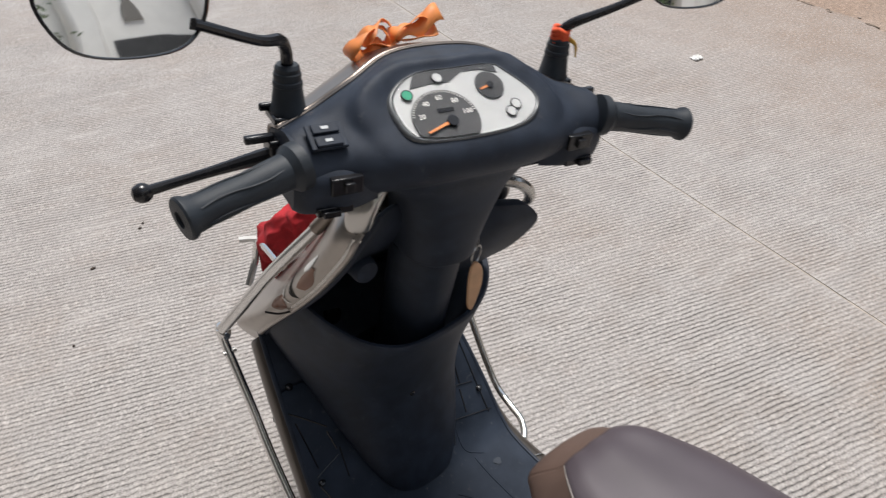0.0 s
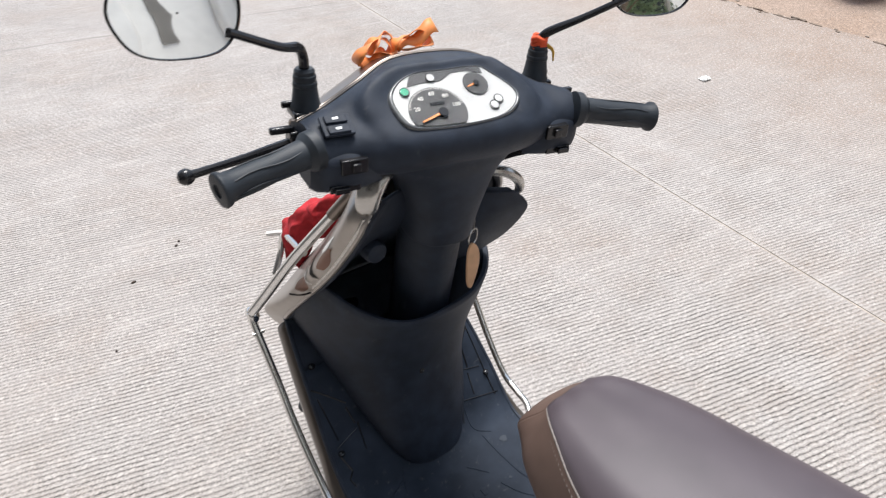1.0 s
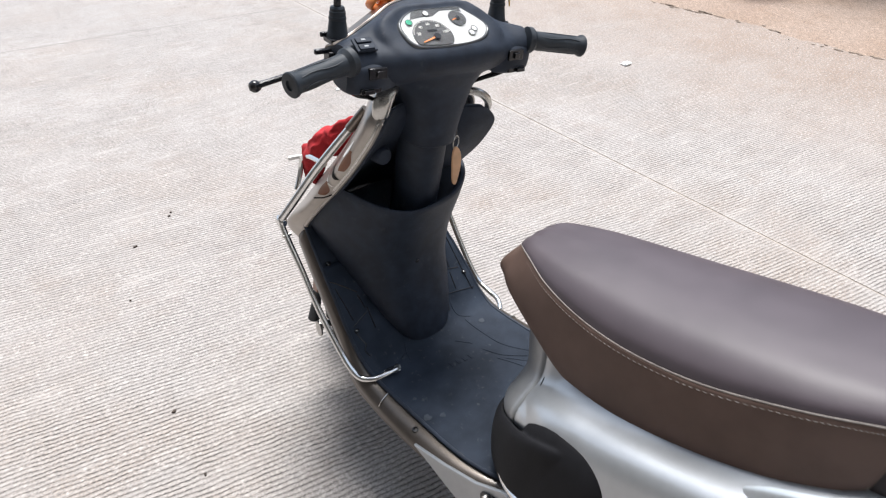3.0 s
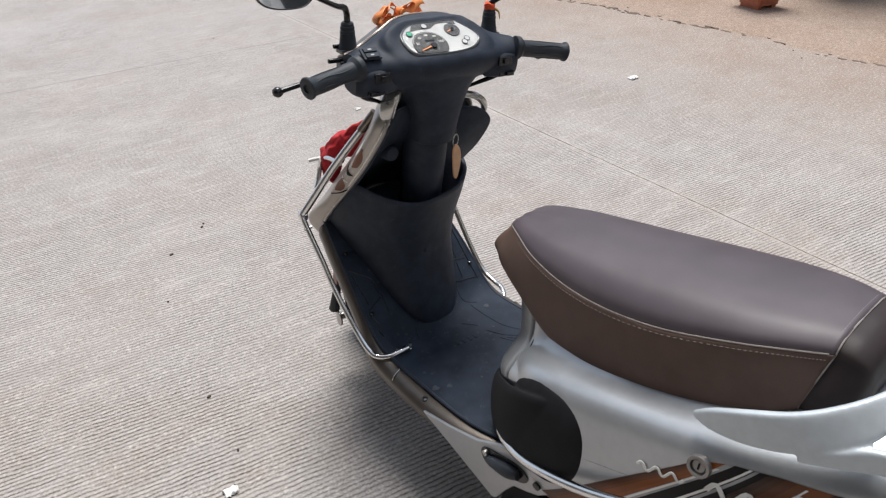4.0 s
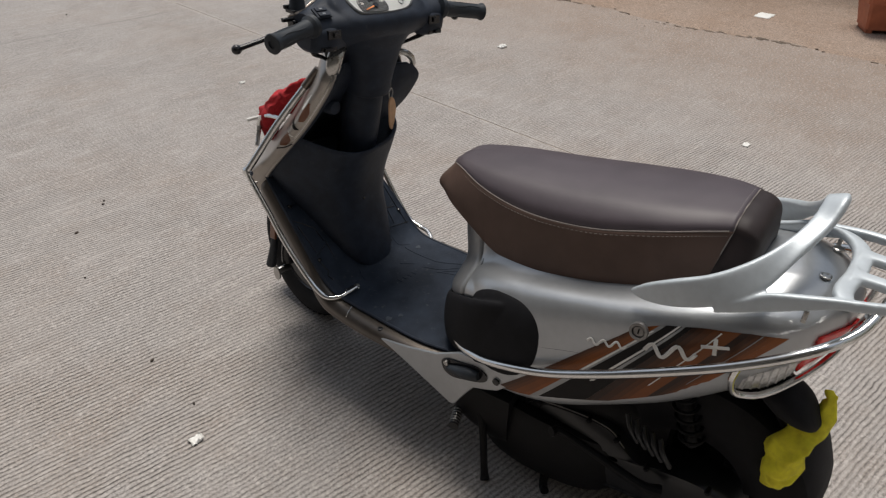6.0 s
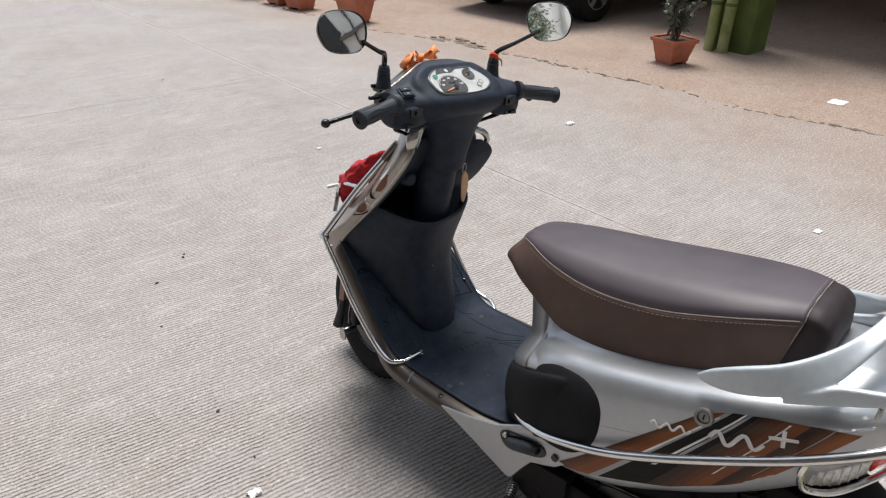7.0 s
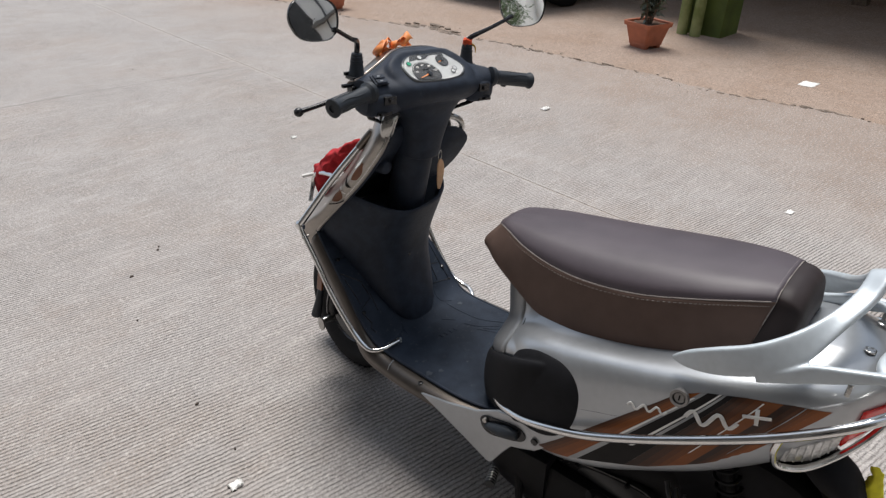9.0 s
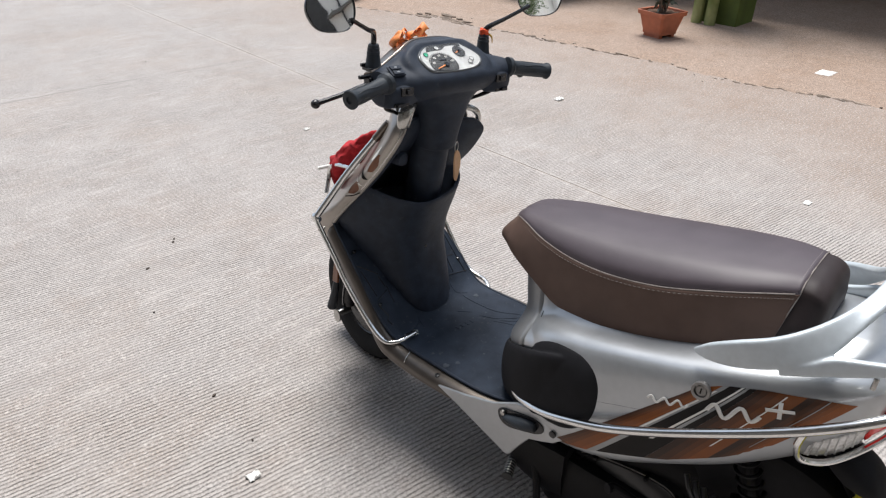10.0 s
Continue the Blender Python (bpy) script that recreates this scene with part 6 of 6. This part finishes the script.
def ribbon_bow():
    loops = []
    for (cx, cy, cz), rx, ry, tw in (((-0.048, 0.085, 1.018), 0.034, 0.020, 0.2), ((0.030, 0.112, 1.024), 0.042, 0.014, -0.3), ((-0.030, 0.098, 1.026), 0.028, 0.016, 0.6)):
        G = []
        for k, a in enumerate(np.linspace(0, 2 * math.pi, 34)):
            p = Vector((cx + rx * math.cos(a), cy + 0.35 * rx * math.cos(a) + 0.01 * math.sin(2 * a), cz + ry * math.sin(a)))
            w = Vector((0.2 * math.sin(a + tw), 0.8, 0.5 * math.cos(a * 2 + tw))).normalized() * 0.012
            p += noise.noise_vector(p * 40) * 0.005
            G.append([tuple(p - w), tuple(p), tuple(p + w)])
        loops.append(skin(np.array(G)))
    for a0, a1 in (((-0.02, 0.10, 1.012), (-0.075, 0.075, 1.003)), ((0.0, 0.105, 1.016), (0.078, 0.125, 1.040))):
        G = []
        for k in np.linspace(0, 1, 14):
            p = Vector(a0).lerp(Vector(a1), k) + Vector((0, 0, 0.006 * math.sin(k * 9)))
            w = Vector((-0.2, 0.7, 0.6)).normalized() * (0.008 + 0.006 * k)
            G.append([tuple(p - w), tuple(p + w * 0.1), tuple(p + w)])
        loops.append(skin(np.array(G)))
    ob = part("ribbon_bow", joined(*loops), RIBBON, None, thick=0.0012, angle=80)
    ob.matrix_world = BASE @ STEER @ Matrix.Translation((-0.030, 0.098, 1.005)) @ Matrix.Scale(0.80, 4) @ Matrix.Translation((0.012, -0.098, -1.014))
    return tagged(ob, "orange gauze ribbon bow tied on the front cowl", "ribbon")


ribbon_bow()


def wrist_thread():
    bands = [tube([(0.163 + 0.0085 * math.cos(a) + 0.001 * math.sin(5 * a + k), 0.046 + 0.0085 * math.sin(a), 1.012 + 0.0035 * k + 0.002 * math.sin(3 * a + k)) for a in np.linspace(0, 2 * math.pi, 14, endpoint=False)], 0.0032, 6, 30, True) for k in range(4)]
    ob = part("tied_thread", joined(*bands), REDTHREAD, None, angle=80)
    ob.matrix_world = BASE @ STEER
    tagged(ob, "red and yellow thread tied round a mirror stem", "thread")
    part("tassel", tube([(0.171, 0.040, 1.014), (0.178, 0.034, 1.008), (0.180, 0.032, 0.994)], [0.003, 0.002, 0.001], 6, 14), YELLOWTHREAD, ob, "yellow loose end")


wrist_thread()


def key_fob():
    ob = part("key_fob", slab(cr(np.array([(0.060, -0.010, 0.746), (0.068, -0.012, 0.732), (0.069, -0.012, 0.705), (0.061, -0.010, 0.670), (0.054, -0.010, 0.666), (0.051, -0.008, 0.680), (0.051, -0.008, 0.725), (0.054, -0.009, 0.742)]), 40, True), 0.004, (0.2, -0.97, 0.1)), TAN, None, bevel=0.001)
    ob.matrix_world = BASE @ Matrix.Translation((-0.007, 0, 0))
    tagged(ob, "tan leather key fob hanging from the ignition key", "key fob")
    part("ring", tube([(0.064 + 0.011 * math.cos(a), -0.006 + 0.004 * math.cos(a), 0.752 + 0.013 * math.sin(a)) for a in np.linspace(0, 2 * math.pi, 14, endpoint=False)], 0.0013, 6, 36, True), STEEL, ob, "steel key ring")
    part("key", joined(box(0.060, 0.068, -0.006, -0.002, 0.758, 0.790)), GLOSSBLACK, ob, "black key head", bevel=0.001)


key_fob()


# ---- the yard: planters, pillar, car, building ----
def planter(name, x, y, turn, size, seed, plant, tall=0.78, spread=1.0):
    m = pose(x, y, 0, 0, 0, turn)
    pot = thing(name, "square terracotta planter with %s" % ("a leafy shrub" if plant else "bare soil and a cut stem"), "planter", m, "planters along the lane")
    a, b, h = size * 0.36, size * 0.5, size * tall
    G = []
    for z, r in ((0.015, a * 0.9), (0.018, a), (0.04, a * 1.01), (h * 0.82, b * 0.94), (h * 0.83, b * 1.04), (h * 0.99, b * 1.07), (h, b * 1.04), (h * 0.985, b * 0.95), (h * 0.8, b * 0.90)):
        e = r * 0.12
        G.append([(sx * (r - (e if k == ax else 0)), sy * (r - (e if k != ax else 0)), z) for sx, sy, ax in ((-1, -1, 0), (1, -1, 1), (1, 1, 0), (-1, 1, 1)) for k in (1, 0)])
    part("pot", skin(np.array(G), True, True), TERRA, pot, flat=True)
    for s in (-1, 1):
        part("foot", box(-a * 0.85, a * 0.85, s * a * 0.7 - 0.02, s * a * 0.7 + 0.02, -0.012, 0.018), TERRA, pot)
    n = 12
    S = np.array([[(b * 0.92 * (2 * i / n - 1), b * 0.92 * (2 * j / n - 1), h * 0.9 + 0.015 * noise.noise((i * 0.7 + seed, j * 0.7, 0))) for j in range(n + 1)] for i in range(n + 1)])
    part("soil", skin(S), SOIL, pot, "brown potting soil")
    rnd = random.Random(seed)
    if not plant:
        part("stem", tube([(0, 0, h * 0.85), (0.01, 0.01, h + 0.18), (0.0, 0.03, h + 0.5)], [0.022, 0.02, 0.016], 10, 12), BARK, pot, "cut woody stem")
        return pot
    tips = []
    stems = []
    for k in range(9):
        ang = rnd.uniform(0, 6.28)
        lean = rnd.uniform(0.04, 0.22) * spread
        hh = rnd.uniform(0.30, 0.62)
        P = [(0.02 * math.cos(ang), 0.02 * math.sin(ang), h * 0.85), (lean * 0.35 * math.cos(ang), lean * 0.35 * math.sin(ang), h + hh * 0.4), (lean * math.cos(ang + 0.3), lean * math.sin(ang + 0.3), h + hh)]
        stems.append(tube(P, [0.007, 0.005, 0.003], 6, 12))
        C = cr(np.array(P), 30)
        tips += [C[i] for i in range(8, 30, 2)]
    for piece in stems:
        part("stem", piece, BARK, pot, "thin woody stem")
    V, F = [], []
    for c in tips:
        for _ in range(3):
            d = Vector((rnd.gauss(0, 1), rnd.gauss(0, 1), rnd.gauss(0.3, 0.7))).normalized()
            side = d.cross(Vector((rnd.gauss(0, 1), rnd.gauss(0, 1), rnd.gauss(0, 1)))).normalized()
            nrm = d.cross(side)
            L, W = rnd.uniform(0.05, 0.095), rnd.uniform(0.012, 0.021)
            o = Vector(c) + d * rnd.uniform(0.0, 0.03)
            k = len(V)
            V += [tuple(o), tuple(o + d * L * 0.5 + side * W + nrm * 0.004), tuple(o + d * L - nrm * 0.006), tuple(o + d * L * 0.5 - side * W + nrm * 0.004), tuple(o + d * L * 0.5 - nrm * 0.002)]
            F += [(k, k + 1, k + 4), (k + 1, k + 2, k + 4), (k + 2, k + 3, k + 4), (k + 3, k, k + 4)]
    tagged(part("leaves", (V, F), LEAF, pot, "small dark green leaves", angle=80), kind="stuff")
    return pot


planter("planter", 4.50, 1.87, 77, 0.287, 1, True, 0.72)
planter("planter", 3.40, 4.90, 14, 0.32, 2, False)
planter("planter", 3.36, 5.87, 8, 0.32, 3, False)
planter("planter", 3.34, 6.26, 3, 0.32, 4, False)
planter("planter", 3.30, 6.88, 0, 0.32, 5, True)
planter("planter", 4.60, -0.25, 30, 0.30, 6, True, 0.78, 2.0)


def pillar(x, y):
    p = thing("pillar", "square green-painted concrete pillar with two pipes", "pillar", pose(x, y, 0))
    part("shaft", box(-0.18, 0.18, -0.18, 0.18, -0.05, 2.5), GREENPAINT, p, bevel=0.01)
    for dx, dy in ((-0.26, 0.03), (-0.26, 0.16)):
        pipe = part("pipe", turned([(-0.01, 0.05), (0.3, 0.05), (1.5, 0.05), (2.5, 0.05)], "z", 20, (dx, dy, 0)), GREENPIPE, p, "green-painted drain pipe")
        for z in (0.4, 1.6):
            part("pipe_clip", turned([(z, 0.054), (z + 0.03, 0.054)], "z", 20, (dx, dy, 0)), GREENPAINT, pipe)
    return tagged(p, kind="structure")


pillar(5.50, 1.75)


def car(x, y):
    c = thing("car", "dark parked car facing the lane under the building", "car", pose(x, y, 0))
    secs = []
    for px, lo, hi, w in ((-0.62, 0.42, 0.60, 0.55), (-0.60, 0.32, 0.85, 0.74), (-0.2, 0.28, 0.98, 0.80), (0.6, 0.28, 1.06, 0.82), (1.2, 0.28, 1.12, 0.83), (2.6, 0.28, 1.10, 0.82), (3.1, 0.34, 1.0, 0.78)):
        secs.append([(px, -w + 0.08, lo), (px, -w, lo + 0.12), (px, -w, hi - 0.12), (px, -w + 0.12, hi), (px, w - 0.12, hi), (px, w, hi - 0.12), (px, w, lo + 0.12), (px, w - 0.08, lo)])
    body = part("body", skin(loft(secs, 40, 48, True), True, True), CARPAINT, c, "dark blue-grey car body")
    cab = [[(0.9, -0.7, 1.08), (0.9, 0.7, 1.08), (2.9, 0.7, 1.05), (2.9, -0.7, 1.05)], [(1.4, -0.6, 1.55), (1.4, 0.6, 1.55), (2.7, 0.6, 1.55), (2.7, -0.6, 1.55)]]
    part("cabin", skin(np.array(cab), True, True), GLOSSBLACK, c, "dark glazed cabin", bevel=0.05)
    part("bumper", box(-0.70, -0.50, -0.66, 0.66, 0.34, 0.56), RAIL, body, "pale grey front bumper", bevel=0.05)
    for sx in (0.0, 2.45):
        for sy in (-1, 1):
            tyre = part("wheel", turned([(-0.10, 0.20), (-0.11, 0.28), (-0.09, 0.325), (0, 0.335), (0.09, 0.325), (0.11, 0.28), (0.10, 0.20)], "y", 40, (sx, sy * 0.72, 0.33)), TYRE, c, "black car tyre")
            part("rim", turned([(sy * 0.06, 0.20), (sy * 0.10, 0.215), (sy * 0.105, 0.20), (sy * 0.075, 0.18), (sy * 0.07, 0.05), (sy * 0.09, 0.035), (sy * 0.09, 0.005)], "y", 32, (sx, sy * 0.72, 0.33)), ALLOY, tyre, "alloy wheel rim")
            for k in range(5):
                a = 2 * math.pi * k / 5
                part("spoke", moved(box(-0.028, 0.028, sy * 0.100 - 0.012, sy * 0.100 + 0.012, 0.03, 0.205), Matrix.Translation((sx, sy * 0.72, 0.33)) @ Matrix.Rotation(a, 4, "Y")), ALLOY, tyre, "silver spoke", bevel=0.006)
    return c


car(5.48, 4.18)


def building():
    ceil = part("ceiling", box(6.0, 20, -3.4, 30, 2.55, 2.8), CEIL, None, flat=True)
    tagged(ceil, "plain concrete soffit over the parking bays", "ceiling", kind="structure")
    for nm, b in (("wall_east", box(13, 13.25, -3.4, 30, -0.05, 2.5)), ("wall_south", box(6.7, 13, -3.7, -3.4, -0.05, 2.5))):
        tagged(part(nm, b, PLASTER, None, flat=True), "plain plastered building wall", "wall", kind="structure")
    for y in (-3.2, 6.8, 11.6):
        tagged(part("post", box(5.35, 5.75, y - 0.2, y + 0.2, -0.05, 2.5), GREENPAINT, None), "green-painted parking pillar", "pillar", kind="structure")
    post = part("post", box(8.25, 8.40, 1.2, 1.35, -0.05, 2.5), BARK, None)
    tagged(post, "slim post deep in the parking bay", "pillar", kind="structure")
    # houses on the other side of the lane, behind the walk; mirrors show the white ones
    # grey house is unseen, added to keep sky light off the near side
    for k, (hx, hy, turn, long, coat) in enumerate(((-3.0, -4.6, -90, 8.2, GREYWALL), (0.5, -8.5, 0, 5.5, PLASTER), (6.6, -8.0, 90, 4.5, PLASTER))):
        house = thing("house", ("grey house added out of view to darken the near side", "white house with pilasters and a dark sheet for a bay", "white house with a tall dark sheet and a downpipe")[k], "house", pose(hx, hy, 0, 0, 0, turn))
        part("wall", box(-long, long, -0.3, 0, -0.05, 8.5), coat, house, flat=True)
        for x in np.arange(-long + 2.5, long - 1, 3.2):
            for z in (1.2, 5.0):
                if k == 1 and x > 2.0:
                    continue
                w = part("window", box(x - 0.6, x + 0.6, 0, 0.05, z, z + 1.3), CEIL, house, "window with a dark pane")
                part("pane", box(x - 0.52, x + 0.52, 0.045, 0.062, z + 0.08, z + 1.22), GLOSSBLACK, w, flat=True)
                part("sill", box(x - 0.68, x + 0.68, 0, 0.16, z - 0.08, z), coat, w)
        part("roof_edge", box(-long, long, -0.3, 0.5, 8.5, 8.7), coat, house)
        if k == 0:
            part("ledge", box(-long, long, 0, 0.7, 3.3, 3.45), coat, house)
        elif k == 1:
            for x, w in ((1.0, 0.22), (1.95, 0.30), (4.75, 0.25)):
                part("pilaster", box(x - w, x + w, 0, 0.42, -0.05, 8.48), coat, house, bevel=0.12)
            # flat dark sheet stands in for the shade inside an open bay
            part("bay", box(2.5, 4.45, 0, 0.04, -0.05, 2.85), DARKGREY, house, "dark sheet for an open bay's shade")
            part("slot_window", box(2.86, 3.22, 0, 0.04, 3.35, 5.4), GREYWALL, house, "grey slot window")
        else:
            # no real shutter: dark sheet added to darken half of the mirror image
            part("shutter", box(-0.6, 2.25, 0, 0.06, 1.6, 6.6), DARKGREY, house, "tall dark sheet for the mirror's dark half")
            part("downpipe", tube([(2.55, 0.06, 4.9), (3.05, 0.06, 4.45), (3.12, 0.06, 4.2), (3.12, 0.06, 0.0)], 0.035, 10, 30), DARKGREY, house, "dark downpipe")
            part("ledge", box(2.3, long, 0, 0.16, 3.25, 3.36), GREYWALL, house)


building()


def tree(x, y):
    t = thing("tree", "leafy green tree beside the white house", "tree", pose(x, y, 0))
    rnd = random.Random(31)
    part("trunk", tube([(0, 0, -0.05), (0.04, 0.02, 0.8), (-0.02, 0.05, 1.7), (0.05, 0.0, 2.6)], [0.10, 0.08, 0.065, 0.04], 10, 24), BARK, t, "grey-brown trunk")
    V, F = [], []
    for k in range(11):
        a, z = k * 2.4, 1.4 + 0.13 * k
        reach = rnd.uniform(0.5, 1.0)
        end = Vector((reach * math.cos(a), reach * math.sin(a), z + rnd.uniform(0.3, 0.9)))
        part("limb", tube([(0, 0.03, z - 0.1), (end.x * 0.5, end.y * 0.5, z + 0.15), tuple(end)], [0.03, 0.018, 0.006], 6, 12), BARK, t)
        for _ in range(230):
            c = Vector((end.x * 0.5, end.y * 0.5, z + 0.15)).lerp(end, rnd.uniform(0, 1.25)) + Vector((rnd.gauss(0, 0.16), rnd.gauss(0, 0.16), rnd.gauss(0, 0.13)))
            d = Vector((rnd.gauss(0, 1), rnd.gauss(0, 1), rnd.gauss(-0.2, 0.6))).normalized()
            side = d.orthogonal().normalized()
            n = len(V)
            V += [tuple(c), tuple(c + d * 0.05 + side * 0.022), tuple(c + d * 0.11), tuple(c + d * 0.05 - side * 0.022)]
            F.append((n, n + 1, n + 2, n + 3))
    tagged(part("crown", (V, F), TREELEAF, t, "uneven crown of green leaves", angle=80), kind="stuff")


tree(0.3, -5.8)


# ---- litter on the ground ----
def scrap(name, x, y, size, m, seed, label, lift=0.0, up=0.25):
    rnd = random.Random(seed)
    n = 7
    G = np.array([[(x + size * (i / n - 0.5) + rnd.gauss(0, size * 0.03), y + size * 0.7 * (j / n - 0.5) + rnd.gauss(0, size * 0.03), 0.002 + lift + abs(size * up * noise.noise((i * 0.5 + seed, j * 0.5, seed)))) for j in range(n + 1)] for i in range(n + 1)])
    ob = part(name, skin(G), m, None, thick=0.0015, angle=70)
    return tagged(ob, label, "litter")


scrap("torn_paper", 2.45, 1.385, 0.055, PAPER, 4, "crumpled pale scrap of paper on the concrete", up=0.4)
scrap("paper_sheet", 4.405, 0.452, 0.15, PAPER, 8, "white folded paper sheet on the concrete", lift=-0.009, up=0.02)
scrap("wrapper", 2.101, -0.287, 0.04, PAPER, 12, "small pale wrapper on the concrete")
scrap("paper_chip", -0.553, 0.085, 0.034, PAPER, 15, "small white chip on the concrete", up=0.5)
scrap("paper_chip", 0.973, 2.03, 0.03, PAPER, 19, "small white chip on the concrete", up=0.5)


def specks():
    rnd = random.Random(5)
    for x, y in ((-0.151, 1.348), (-0.135, 1.37), (-0.312, 1.224), (-0.419, 0.94), (-0.477, 0.426), (-0.49, 0.195), (0.91, 3.938), (3.609, 1.069), (3.5, 0.95)):
        k = rnd.uniform(0.0025, 0.005)
        V = [(x + k * math.cos(a) * rnd.uniform(0.5, 1.6), y + k * math.sin(a) * rnd.uniform(0.5, 1.2), 0.001) for a in np.linspace(0, 6.28, 7, endpoint=False)]
        ob = part("dirt_speck", slab(V, 0.004), DEBRIS, None, flat=True)
        tagged(ob, "dark speck of dirt on the concrete", "debris")
    # dirt that has gathered along the broken edge of the slab
    crumbs = []
    for _ in range(420):
        y = rnd.uniform(-1.5, 6.5)
        if rnd.random() > 0.25 + 0.9 * max(0, noise.noise((y * 1.7, 5, 0)) + 0.25) + math.exp(-((y - 3.6) / 0.35) ** 2):
            continue
        near = math.exp(-((y - 3.6) / 0.30) ** 2)
        x = lane_edge(y) + rnd.gauss(-0.012, 0.016 + 0.05 * near)
        k, long = rnd.uniform(0.004, 0.016) * (1 + 1.2 * near), rnd.uniform(1.0, 3.2)
        crumbs.append(slab([(x + k * math.cos(a) * rnd.uniform(0.5, 1.3), y + long * k * math.sin(a) * rnd.uniform(0.6, 1.3), -0.009) for a in np.linspace(0, 6.28, 9, endpoint=False)], 0.0105 + 0.002 * rnd.random()))
    tagged(part("edge_dirt", joined(*crumbs), EDGEDIRT, None, flat=True), "dark dirt gathered along the slab's broken edge", "dirt", kind="stuff")
    pieces = []
    for _ in range(110):
        y = rnd.uniform(1.2, 6.5)
        x = lane_edge(y) + rnd.gauss(0.02, 0.10)
        k = 0.002 + 0.010 * rnd.random() ** 4
        pieces.append(slab([(x + k * math.cos(a) * rnd.uniform(0.6, 1.6), y + k * math.sin(a) * rnd.uniform(0.5, 1.2), -0.014) for a in np.linspace(0, 6.28, 6, endpoint=False)], k * 0.4 + 0.008))
    tagged(part("rubble", joined(*pieces), STONE, None, flat=True), "crumbled concrete grit along the slab's broken edge", "rubble", kind="stuff")


specks()
